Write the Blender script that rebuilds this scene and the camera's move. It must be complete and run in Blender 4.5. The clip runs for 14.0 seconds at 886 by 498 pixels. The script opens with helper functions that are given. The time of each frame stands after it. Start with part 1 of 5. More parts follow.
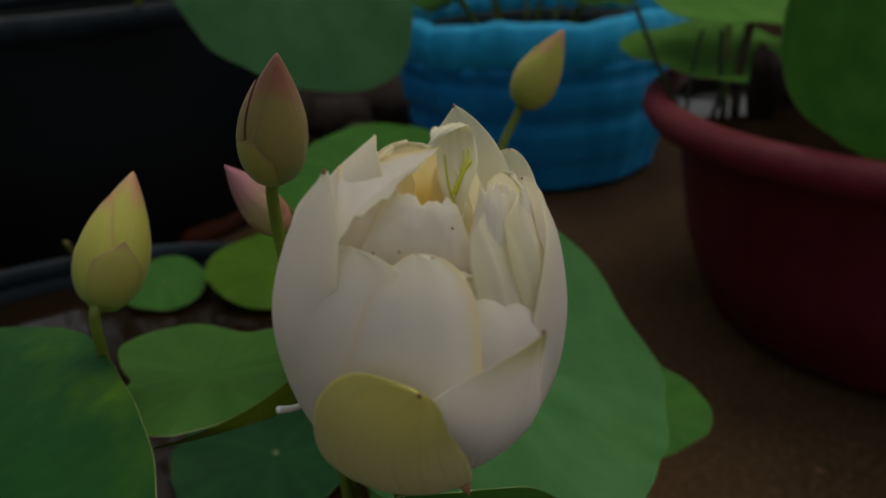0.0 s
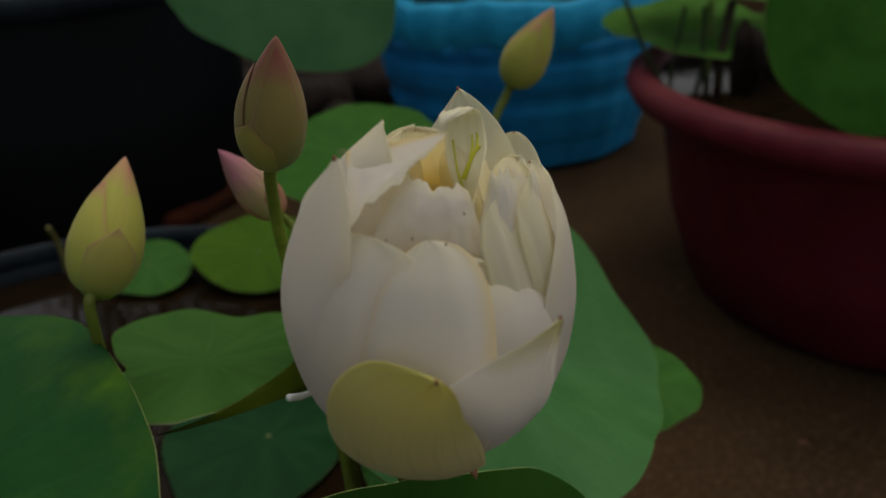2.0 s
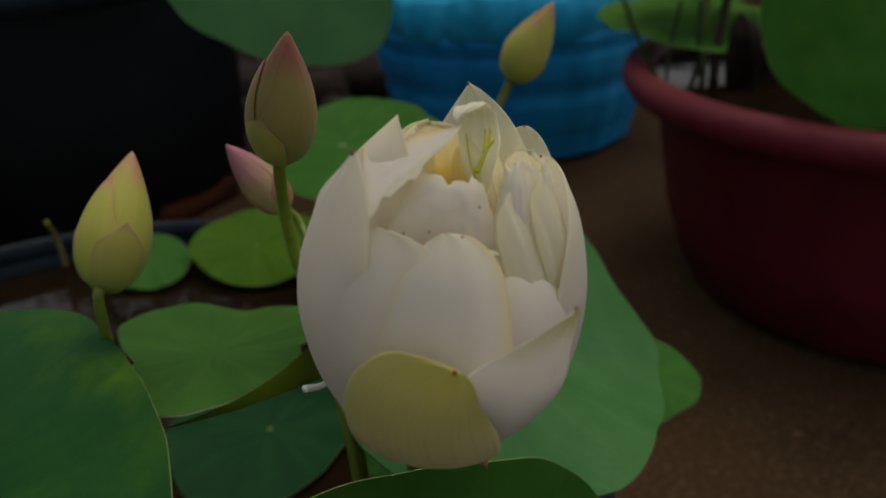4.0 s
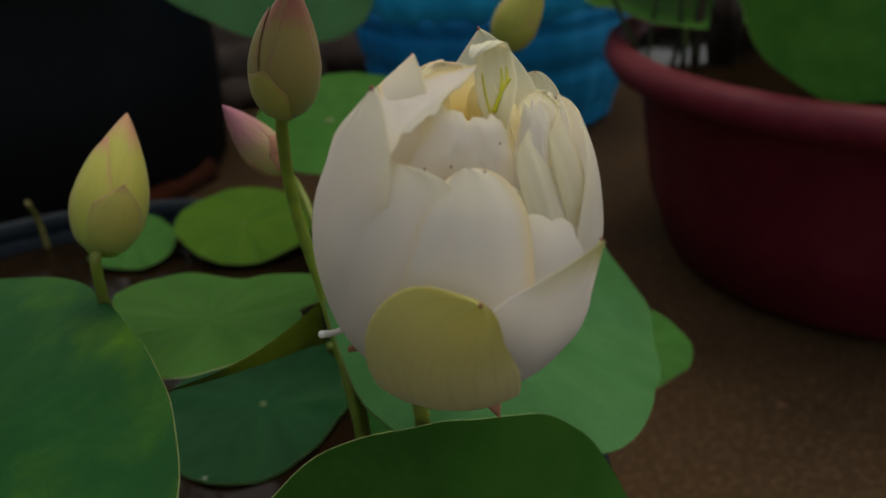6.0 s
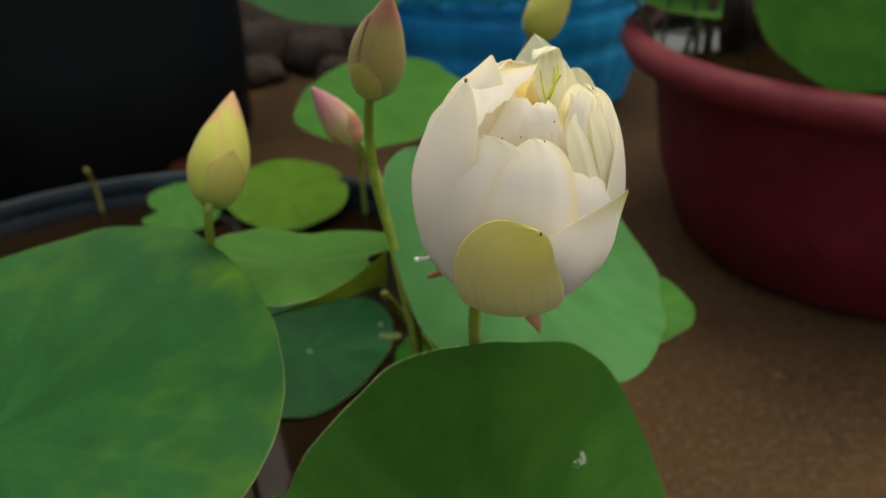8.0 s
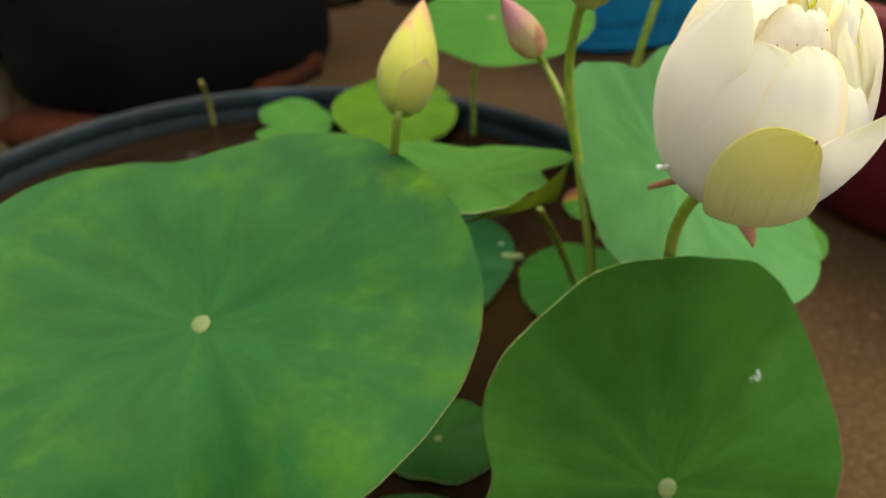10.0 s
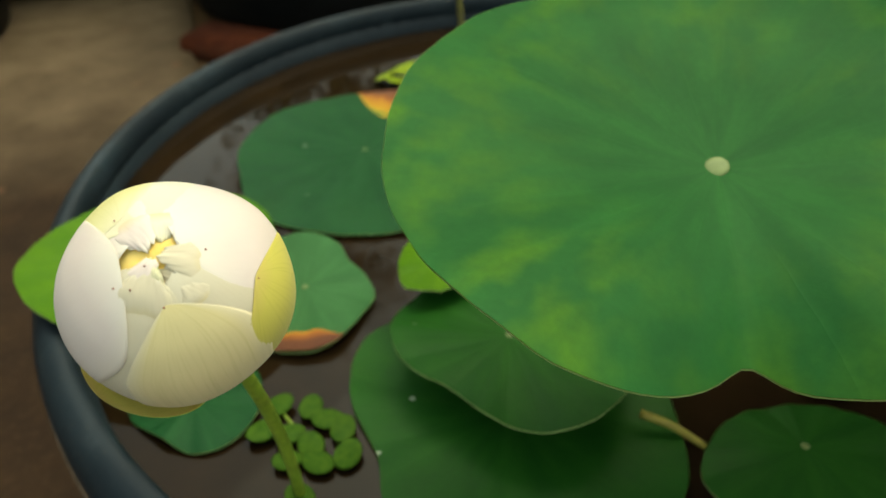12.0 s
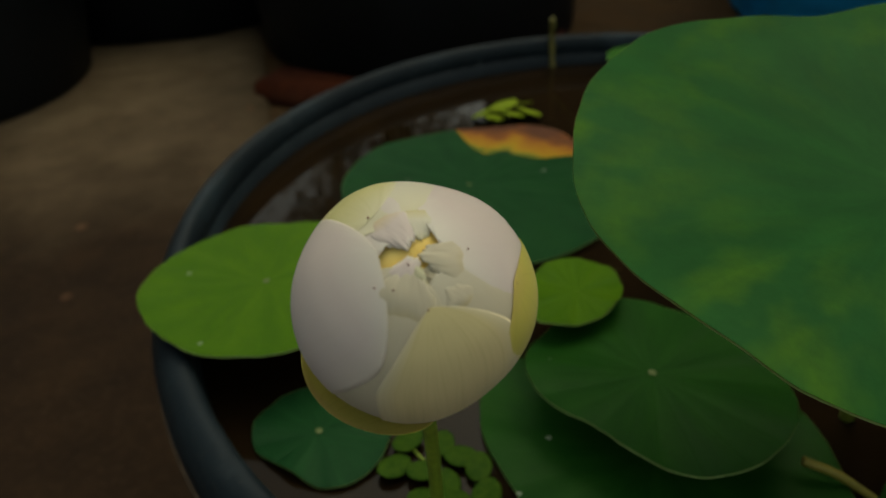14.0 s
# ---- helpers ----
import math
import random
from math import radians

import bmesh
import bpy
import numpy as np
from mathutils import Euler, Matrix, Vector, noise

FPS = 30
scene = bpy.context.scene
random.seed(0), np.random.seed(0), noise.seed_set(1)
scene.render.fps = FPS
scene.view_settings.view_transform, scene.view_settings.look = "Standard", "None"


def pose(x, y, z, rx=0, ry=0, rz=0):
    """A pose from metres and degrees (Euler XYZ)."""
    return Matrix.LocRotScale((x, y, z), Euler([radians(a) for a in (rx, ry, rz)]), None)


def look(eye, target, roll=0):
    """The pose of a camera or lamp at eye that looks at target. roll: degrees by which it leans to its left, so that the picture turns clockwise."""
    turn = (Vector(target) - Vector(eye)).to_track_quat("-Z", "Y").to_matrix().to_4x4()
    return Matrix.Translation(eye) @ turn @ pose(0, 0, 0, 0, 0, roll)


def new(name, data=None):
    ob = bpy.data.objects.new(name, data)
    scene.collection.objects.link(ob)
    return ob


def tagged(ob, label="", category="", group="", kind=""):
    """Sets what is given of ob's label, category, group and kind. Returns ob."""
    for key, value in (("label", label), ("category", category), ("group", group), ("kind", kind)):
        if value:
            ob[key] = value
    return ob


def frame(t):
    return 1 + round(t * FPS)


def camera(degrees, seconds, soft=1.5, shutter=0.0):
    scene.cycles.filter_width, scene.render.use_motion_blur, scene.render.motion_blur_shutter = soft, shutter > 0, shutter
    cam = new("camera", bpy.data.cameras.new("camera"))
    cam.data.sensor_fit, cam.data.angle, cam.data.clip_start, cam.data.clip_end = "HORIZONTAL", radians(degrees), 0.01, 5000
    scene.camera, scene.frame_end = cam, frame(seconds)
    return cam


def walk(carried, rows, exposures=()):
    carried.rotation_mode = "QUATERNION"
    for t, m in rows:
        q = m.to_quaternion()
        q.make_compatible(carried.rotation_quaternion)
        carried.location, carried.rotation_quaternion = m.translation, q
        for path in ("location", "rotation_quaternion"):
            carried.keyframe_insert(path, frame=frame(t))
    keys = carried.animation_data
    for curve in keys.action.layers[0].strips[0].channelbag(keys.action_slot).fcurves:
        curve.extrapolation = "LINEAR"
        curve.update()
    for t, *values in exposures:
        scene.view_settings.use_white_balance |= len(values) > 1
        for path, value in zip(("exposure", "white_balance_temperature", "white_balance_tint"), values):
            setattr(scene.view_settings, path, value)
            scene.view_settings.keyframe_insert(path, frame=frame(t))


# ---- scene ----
cam = camera(59.07, 14.0)
PATH = [
    (0, (0.09898, 0.11169, 0.59278), (0.08042, 1.02666, 0.18969), -3.711),
    (0.5, (0.09825, 0.11059, 0.59337), (0.08429, 1.02345, 0.18533), -3.860),
    (1, (0.09674, 0.11305, 0.59348), (0.08658, 1.02145, 0.17551), -3.771),
    (1.5, (0.09465, 0.11410, 0.59339), (0.08930, 1.01890, 0.16759), -3.828),
    (2, (0.09344, 0.11301, 0.59395), (0.09682, 1.01644, 0.16522), -3.874),
    (2.5, (0.09248, 0.11066, 0.59244), (0.09378, 1.00838, 0.15186), -4.031),
    (3, (0.09080, 0.11099, 0.59515), (0.09353, 1.01122, 0.15974), -3.876),
    (5.5, (0.08609, 0.10920, 0.59441), (0.11578, 1.00609, 0.15315), -3.926),
    (6, (0.08111, 0.10838, 0.58699), (0.11609, 0.99863, 0.13287), -3.851),
    (6.5, (0.07582, 0.10518, 0.57298), (0.10054, 0.97846, 0.08639), -4.478),
    (7, (0.07345, 0.08744, 0.58623), (0.11048, 0.96576, 0.10959), -3.744),
    (7.5, (0.06951, 0.06538, 0.60287), (0.10288, 0.94873, 0.13535), -3.394),
    (9.8, (0.01555, 0.04083, 0.61074), (-0.02255, 0.87678, 0.06327), -2.848),
    (10, (0.00753, 0.04441, 0.60578), (-0.03700, 0.87846, 0.05589), -2.980),
    (10.5, (-0.02606, 0.05149, 0.58699), (-0.08632, 0.86862, 0.01370), -2.589),
    (11, (-0.06881, 0.04884, 0.57716), (-0.17976, 0.84841, -0.01308), -4.269),
    (11.5, (-0.10958, 0.04360, 0.56842), (-0.23970, 0.84055, -0.02145), -3.400),
    (12, (-0.14537, 0.03937, 0.55483), (-0.30447, 0.83314, -0.03222), -2.968),
    (12.5, (-0.17456, 0.03140, 0.55282), (-0.37352, 0.81913, -0.03019), -3.002),
    (13, (-0.19001, 0.03036, 0.54691), (-0.39178, 0.81451, -0.03994), -2.334),
    (13.5, (-0.19369, 0.03297, 0.54341), (-0.40002, 0.81974, -0.03834), -2.635),
    (14, (-0.19055, 0.03615, 0.54204), (-0.40761, 0.85457, 0.01000), -3.837),
]
EXPOSURES = [(0.0, -0.23, 7050, 6), (3.0, -0.12, 7050, 6), (5.6, 0.03, 6950, 7), (6.0, 0.16, 7050, 6), (6.4, 0.86, 7300, 5), (7.5, 1.07, 7350, 4), (10.0, 1.76, 7950, -2), (11.0, 2.21, 7750, -1), (11.5, 2.22, 7850, -4), (12.0, 1.62, 8050, -12), (12.5, 0.85, 7950, -10), (13.0, 0.13, 7900, -11), (14.0, 0.14, 8000, -8)]
walk(cam, [(t, look(eye, target, roll)) for t, eye, target, roll in PATH], EXPOSURES)
cam.data.dof.use_dof = True
cam.data.dof.focus_distance = 0.19
cam.data.dof.aperture_fstop = 14.0

# ---- light ----
world = bpy.data.worlds.new("overcast_sky")
scene.world = world
world.use_nodes = True
wn = world.node_tree
sky = wn.nodes.new("ShaderNodeTexSky")
sky.sky_type = "NISHITA"
sky.sun_disc = False
sky.sun_elevation = radians(58)
sky.sun_rotation = radians(20)
sky.dust_density = 4.0
veil = wn.nodes.new("ShaderNodeHueSaturation")
veil.inputs["Saturation"].default_value = 0.6
wn.links.new(sky.outputs[0], veil.inputs["Color"])
wn.links.new(veil.outputs[0], wn.nodes["Background"].inputs[0])
wn.nodes["Background"].inputs[1].default_value = 0.15
sun_data = bpy.data.lights.new("sun", "SUN")
sun_data.energy = 0.46
sun_data.angle = radians(75)
sun_data.color = (1.0, 0.96, 0.88)
sun = new("sun", sun_data)
sun.matrix_world = look((0.6, 1.2, 3.0), (0, 0.4, 0))

GROUND_Z, WATER_Z, RIM_Z = 0.0, 0.274, 0.302
TUB = Vector((-0.1522, 0.4917, 0.0))
TUB_R = 0.338


# ---- material helpers ----
def node(nt, kind, inputs=None, **props):
    n = nt.nodes.new("ShaderNode" + kind)
    for k, v in props.items():
        setattr(n, k, v)
    for k, v in (inputs or {}).items():
        if isinstance(v, bpy.types.NodeSocket):
            nt.links.new(v, n.inputs[k])
        else:
            n.inputs[k].default_value = v
    return n


def math_(nt, op, a, b=0.0, clamp=False):
    return node(nt, "Math", {0: a, 1: b}, operation=op, use_clamp=clamp).outputs[0]


def mix(nt, fac, a, b, blend="MIX"):
    n = node(nt, "MixRGB", {0: fac, 1: a, 2: b}, blend_type=blend)
    return n.outputs[0]


def ramp(nt, fac, stops):
    n = node(nt, "ValToRGB", {0: fac})
    e = n.color_ramp.elements
    while len(e) < len(stops):
        e.new(0.5)
    for el, (p, c) in zip(e, stops):
        el.position = p
        el.color = c if len(c) == 4 else (*c, 1)
    return n.outputs[0]


def noise_(nt, vec, scale, detail=4.0, rough=0.55):
    return node(nt, "TexNoise", {"Vector": vec, "Scale": scale, "Detail": detail, "Roughness": rough}).outputs[0]


def material(name):
    m = bpy.data.materials.new(name)
    m.use_nodes = True
    nt = m.node_tree
    return m, nt, nt.nodes["Principled BSDF"], nt.nodes["Material Output"]


def bump(nt, bsdf, height, strength=0.3, dist=0.002):
    b = node(nt, "Bump", {"Height": height, "Strength": strength, "Distance": dist})
    nt.links.new(b.outputs[0], bsdf.inputs["Normal"])


def rgba(c):
    return (*c, 1.0)


def translucent_mix(nt, bsdf, out, colour, amount):
    tr = node(nt, "BsdfTranslucent", {"Color": colour})
    ms = node(nt, "MixShader", {0: amount, 1: bsdf.outputs[0], 2: tr.outputs[0]})
    nt.links.new(ms.outputs[0], out.inputs[0])


def leaf_material(name, deep, fresh, yellow, yellow_amount=0.5, vein=0.5, rough=0.55, spots=0.0, trans=0.14):
    """A lotus blade: radial bands and veins round the hub, mottled with yellow."""
    m, nt, bs, out = material(name)
    co = node(nt, "TexCoord").outputs["Object"]
    sep = node(nt, "SeparateXYZ", {0: co})
    x, y = sep.outputs[0], sep.outputs[1]
    ang = math_(nt, "ARCTAN2", y, x)
    r = node(nt, "VectorMath", {0: node(nt, "CombineXYZ", {0: x, 1: y}).outputs[0]}, operation="LENGTH").outputs["Value"]
    streak = node(nt, "CombineXYZ", {0: math_(nt, "COSINE", ang), 1: math_(nt, "SINE", ang), 2: math_(nt, "MULTIPLY", r, 9.0)}).outputs[0]
    s1 = noise_(nt, streak, 3.4, 3.0)
    s2 = noise_(nt, streak, 5.0, 2.0)
    fine = noise_(nt, co, 420.0, 5.0)
    blot = noise_(nt, co, 26.0, 3.0)
    wave = math_(nt, "ABSOLUTE", math_(nt, "SINE", math_(nt, "ADD", math_(nt, "MULTIPLY", ang, 10.5), math_(nt, "MULTIPLY", blot, 0.8))))
    line = math_(nt, "POWER", math_(nt, "SUBTRACT", 1.0, wave), 9.0)
    band = ramp(nt, s1, [(0.36, rgba(deep)), (0.66, rgba(fresh))])
    band = mix(nt, math_(nt, "MULTIPLY", blot, 0.35), band, rgba(fresh))
    edge = node(nt, "MapRange", {0: r, 1: 0.03, 2: 0.09}).outputs[0]
    ymask = math_(nt, "MULTIPLY", math_(nt, "MULTIPLY", node(nt, "MapRange", {0: s2, 1: 0.42, 2: 0.72}).outputs[0], edge),
                  node(nt, "MapRange", {0: blot, 1: 0.34, 2: 0.70}).outputs[0])
    col = mix(nt, math_(nt, "MULTIPLY", ymask, yellow_amount), band, rgba(yellow))
    col = mix(nt, math_(nt, "MULTIPLY", line, 0.10 * vein), col, rgba([min(1, c * 2.0) for c in fresh]))
    col = mix(nt, math_(nt, "MULTIPLY", node(nt, "MapRange", {0: fine, 1: 0.35, 2: 0.7}).outputs[0], 0.22), col, rgba([c * 0.7 for c in deep]))
    if spots:
        vor = node(nt, "TexVoronoi", {"Vector": co, "Scale": 38.0}).outputs[0]
        dots = math_(nt, "MULTIPLY", math_(nt, "LESS_THAN", vor, 0.055), spots)
        col = mix(nt, dots, col, (0.42, 0.46, 0.36, 1))
    nt.links.new(col, bs.inputs["Base Color"])
    bs.inputs["Roughness"].default_value = rough
    bs.inputs["Specular IOR Level"].default_value = 0.07
    h = math_(nt, "ADD", math_(nt, "MULTIPLY", line, 0.3), math_(nt, "MULTIPLY", fine, 0.25))
    bump(nt, bs, h, 0.35, 0.0008)
    translucent_mix(nt, bs, out, mix(nt, 0.5, col, rgba(yellow)), trans)
    return m


def plain(name, a, b, scale=60.0, rough=0.5, bump_amount=0.2, dist=0.001, metal=0.0, spec=0.5, detail=5.0, stain=None):
    """A surface with grain at one scale and cloudy wear at a larger one."""
    m, nt, bs, out = material(name)
    co = node(nt, "TexCoord").outputs["Object"]
    g = noise_(nt, co, scale, detail)
    big = noise_(nt, co, scale * 0.09, 4.0)
    col = ramp(nt, g, [(0.3, rgba(a)), (0.7, rgba(b))])
    if stain:
        col = mix(nt, node(nt, "MapRange", {0: big, 1: 0.48, 2: 0.68}).outputs[0], col, rgba(stain))
    nt.links.new(col, bs.inputs["Base Color"])
    nt.links.new(node(nt, "MapRange", {0: big, 1: 0.3, 2: 0.7, 3: max(0.02, rough - 0.12), 4: min(1, rough + 0.12)}).outputs[0], bs.inputs["Roughness"])
    bs.inputs["Metallic"].default_value = metal
    bs.inputs["Specular IOR Level"].default_value = spec
    bump(nt, bs, g, bump_amount, dist)
    return m


def petal_material(name, body, base, tip, base_end=0.35, tip_start=0.85, trans=0.25, lines=0.05, edge=None, glow=None):
    """Petal tissue: colour runs from the foot to the tip, with fine veins along it."""
    m, nt, bs, out = material(name)
    tc = node(nt, "TexCoord")
    sep = node(nt, "SeparateXYZ", {0: tc.outputs["UV"]})
    u, v = sep.outputs[0], sep.outputs[1]
    cloud = noise_(nt, tc.outputs["Object"], 70.0, 4.0)
    vv = math_(nt, "ADD", v, math_(nt, "MULTIPLY", math_(nt, "SUBTRACT", cloud, 0.5), 0.16))
    col = ramp(nt, vv, [(0.0, rgba(base)), (base_end, rgba(body)), (tip_start, rgba(body)), (1.0, rgba(tip))])
    stretch = node(nt, "CombineXYZ", {0: math_(nt, "MULTIPLY", u, 26.0), 1: math_(nt, "MULTIPLY", v, 1.6), 2: 0.0}).outputs[0]
    vein = noise_(nt, stretch, 1.6, 3.0)
    col = mix(nt, math_(nt, "MULTIPLY", node(nt, "MapRange", {0: vein, 1: 0.5, 2: 0.72}).outputs[0], lines), col, rgba([c * 0.78 for c in body[:2]] + [body[2] * 0.6]))
    if edge:
        rim = node(nt, "MapRange", {0: math_(nt, "ABSOLUTE", math_(nt, "SUBTRACT", u, 0.5)), 1: 0.36, 2: 0.5, 4: 0.75}).outputs[0]
        col = mix(nt, math_(nt, "MULTIPLY", rim, node(nt, "MapRange", {0: v, 1: 0.3, 2: 0.75}).outputs[0]), col, rgba(edge))
    nt.links.new(col, bs.inputs["Base Color"])
    bs.inputs["Roughness"].default_value = 0.5
    bs.inputs["Specular IOR Level"].default_value = 0.3
    bs.inputs["Sheen Weight"].default_value = 0.15
    bump(nt, bs, vein, 0.10, 0.0004)
    translucent_mix(nt, bs, out, mix(nt, 0.6, col, rgba(glow)) if glow else col, trans)
    return m


def tub_material():
    """Sun-bleached black plastic: blue-grey bloom in patches, pale scuffs and dust."""
    m, nt, bs, out = material("black_plastic_blue_bloom")
    co = node(nt, "TexCoord").outputs["Object"]
    cloud = noise_(nt, co, 13.0, 5.0, 0.6)
    scuff = noise_(nt, co, 75.0, 6.0, 0.7)
    speck = noise_(nt, co, 420.0, 3.0)
    col = ramp(nt, cloud, [(0.34, (0.006, 0.010, 0.014, 1)), (0.54, (0.0095, 0.0155, 0.020, 1)), (0.72, (0.019, 0.031, 0.040, 1))])
    worn = math_(nt, "MULTIPLY", node(nt, "MapRange", {0: scuff, 1: 0.54, 2: 0.70}).outputs[0], node(nt, "MapRange", {0: cloud, 1: 0.38, 2: 0.62}).outputs[0])
    col = mix(nt, math_(nt, "MULTIPLY", worn, 0.40), col, (0.055, 0.068, 0.075, 1))
    col = mix(nt, math_(nt, "MULTIPLY", node(nt, "MapRange", {0: speck, 1: 0.62, 2: 0.72}).outputs[0], 0.4), col, (0.055, 0.052, 0.042, 1))
    nt.links.new(col, bs.inputs["Base Color"])
    nt.links.new(node(nt, "MapRange", {0: scuff, 1: 0.3, 2: 0.7, 3: 0.42, 4: 0.68}).outputs[0], bs.inputs["Roughness"])
    bs.inputs["Specular IOR Level"].default_value = 0.15
    bump(nt, bs, scuff, 0.2, 0.0008)
    return m


def wither_material(name, shift, blotch):
    """Dying leaf margin: yellow where it meets the green, then orange and dark brown."""
    m, nt, bs, out = material(name)
    tc = node(nt, "TexCoord")
    v = node(nt, "SeparateXYZ", {0: tc.outputs["UV"]}).outputs[1]
    blot = noise_(nt, tc.outputs["Object"], 36.0, 4.0)
    fine = noise_(nt, tc.outputs["Object"], 240.0, 4.0)
    w = math_(nt, "ADD", math_(nt, "ADD", v, shift), math_(nt, "MULTIPLY", math_(nt, "SUBTRACT", blot, 0.5), blotch))
    col = ramp(nt, w, [(0.0, (0.12, 0.17, 0.02, 1)), (0.14, (0.40, 0.25, 0.010, 1)), (0.42, (0.38, 0.17, 0.010, 1)), (0.66, (0.22, 0.065, 0.012, 1)), (0.9, (0.085, 0.027, 0.012, 1))])
    col = mix(nt, math_(nt, "MULTIPLY", fine, 0.25), col, (0.12, 0.05, 0.02, 1))
    nt.links.new(col, bs.inputs["Base Color"])
    bs.inputs["Roughness"].default_value = 0.65
    bs.inputs["Specular IOR Level"].default_value = 0.2
    bump(nt, bs, blot, 0.4, 0.001)
    return m


# ---- materials ----
M_LEAF = leaf_material("leaf_mid_green", (0.01353, 0.0697, 0.01681), (0.02091, 0.1, 0.02173), (0.0861, 0.1886, 0.00984), 0.85, 0.22)
M_LEAF_HANGING = leaf_material("leaf_hanging_blue_green", (0.0328, 0.1066, 0.03444), (0.04756, 0.1394, 0.04756), (0.0492, 0.1394, 0.0328), 0.2, 0.3)
M_LEAF_FAR = leaf_material("leaf_dull_green", (0.0164, 0.0697, 0.01394), (0.02296, 0.0902, 0.01968), (0.041, 0.1066, 0.0164), 0.2, 0.3)
M_LEAF_DARK = leaf_material("leaf_deep_green", (0.0205, 0.07954, 0.00902), (0.03772, 0.1197, 0.01476), (0.0656, 0.1394, 0.01148), 0.35, 0.3)
M_LEAF_PALE = leaf_material("leaf_pale_green", (0.03321, 0.1245, 0.01656), (0.05281, 0.166, 0.02567), (0.09053, 0.2037, 0.01509), 0.4, 0.5)
M_LEAF_LIT = leaf_material("leaf_light_green", (0.0810, 0.2295, 0.0337), (0.1215, 0.3037, 0.0513), (0.1755, 0.3510, 0.0351), 0.4, 0.4)
M_LEAF_BROAD = leaf_material("leaf_broad_deep_green", (0.0386, 0.1482, 0.0180), (0.0696, 0.2190, 0.0283), (0.1211, 0.2576, 0.0232), 0.35, 0.3)
M_LEAF_GLAUCOUS = leaf_material("leaf_glaucous_green", (0.04592, 0.1558, 0.041), (0.07708, 0.2148, 0.06724), (0.082, 0.205, 0.0492), 0.3, 0.5, 0.42)
M_LEAF_OLIVE = leaf_material("leaf_light_olive", (0.041, 0.123, 0.0205), (0.06232, 0.164, 0.03116), (0.0943, 0.1927, 0.01968), 0.4, 0.4)
M_LEAF_BLUE = leaf_material("leaf_blue_green", (0.007626, 0.0474, 0.01394), (0.01468, 0.0697, 0.02091), (0.02091, 0.07667, 0.01394), 0.3, 0.4, 0.45, 0.8)
M_LEAF_LIME = leaf_material("leaf_lime_green", (0.05043, 0.1345, 0.004674), (0.07733, 0.1715, 0.006724), (0.121, 0.2084, 0.006724), 0.4, 0.4, 0.5, 0.5)
M_LEAF_FLOAT = leaf_material("leaf_floating_green", (0.00984, 0.0574, 0.00697), (0.01804, 0.08364, 0.01025), (0.0369, 0.1066, 0.0082), 0.3, 0.3, 0.42, 0.7)
M_UNDER = leaf_material("leaf_underside_olive", (0.1066, 0.1599, 0.01476), (0.1476, 0.205, 0.02296), (0.1968, 0.2624, 0.0246), 0.3, 0.9, trans=0.45)
M_LEAF_EDGE = plain("leaf_margin_pale", (0.289, 0.391, 0.119), (0.357, 0.442, 0.17), 200, 0.55, 0.1)
M_WITHER = wither_material("withered_leaf_orange_brown", 0.0, 1.5)
M_WITHER_BROWN = wither_material("withered_leaf_red_brown", 0.42, 0.5)
M_HUB = plain("leaf_hub_cream", (0.0954, 0.1346, 0.0337), (0.1403, 0.1795, 0.0561), 300, 0.6, 0.2)
M_STALK = plain("stalk_yellow_green", (0.1454, 0.2244, 0.0202), (0.2545, 0.3366, 0.0353), 240, 0.5, 0.35, 0.0006, stain=(0.1454, 0.1459, 0.0202))
M_STALK_YELLOW = plain("stalk_dull_yellow", (0.187, 0.153, 0.0187), (0.289, 0.2295, 0.034), 200, 0.55, 0.3)
M_STALK_BROWN = plain("stalk_olive_brown", (0.102, 0.085, 0.017), (0.187, 0.1615, 0.034), 200, 0.6, 0.3)
M_STALK_DARK = plain("stalk_dark_green", (0.017, 0.034, 0.0085), (0.034, 0.0595, 0.0136), 200, 0.55, 0.3)
M_STALK_BROWN_DARK = plain("stalk_dark_brown", (0.034, 0.0238, 0.0085), (0.06375, 0.0425, 0.0136), 200, 0.6, 0.3)
M_DEAD = plain("withered_leaf_dark_brown", (0.010, 0.007, 0.005), (0.026, 0.018, 0.012), 90, 0.8, 0.4, spec=0.1)
M_WHITE = petal_material("petal_cream_white", (0.950, 0.919, 0.910), (0.941, 0.812, 0.423), (0.960, 0.931, 0.807), 0.30, trans=0.66, lines=0.04, edge=(0.950, 0.901, 0.730), glow=(0.980, 0.931, 0.768))
M_WHITE_EDGED = petal_material("petal_white_yellow_margin", (0.950, 0.919, 0.910), (0.941, 0.733, 0.288), (0.960, 0.931, 0.807), 0.34, trans=0.64, lines=0.04, edge=(0.94, 0.78, 0.42), glow=(0.980, 0.931, 0.768))
M_BLUSH = petal_material("petal_blush_white", (0.70, 0.595, 0.555), (0.70, 0.55, 0.27), (0.76, 0.70, 0.62), 0.40, trans=0.26, lines=0.06, edge=(0.75, 0.67, 0.57), glow=(0.80, 0.71, 0.58))
M_WHITE_THIN = petal_material("petal_thin_white", (0.96, 0.93, 0.80), (0.92, 0.78, 0.34), (0.95, 0.92, 0.72), 0.45, trans=0.70, glow=(0.97, 0.93, 0.76))
M_WHITE_INNER = petal_material("petal_inner_cream", (0.97, 0.94, 0.84), (0.96, 0.85, 0.45), (0.97, 0.95, 0.86), 0.60, trans=0.70, edge=(0.97, 0.92, 0.70), glow=(0.99, 0.95, 0.76))
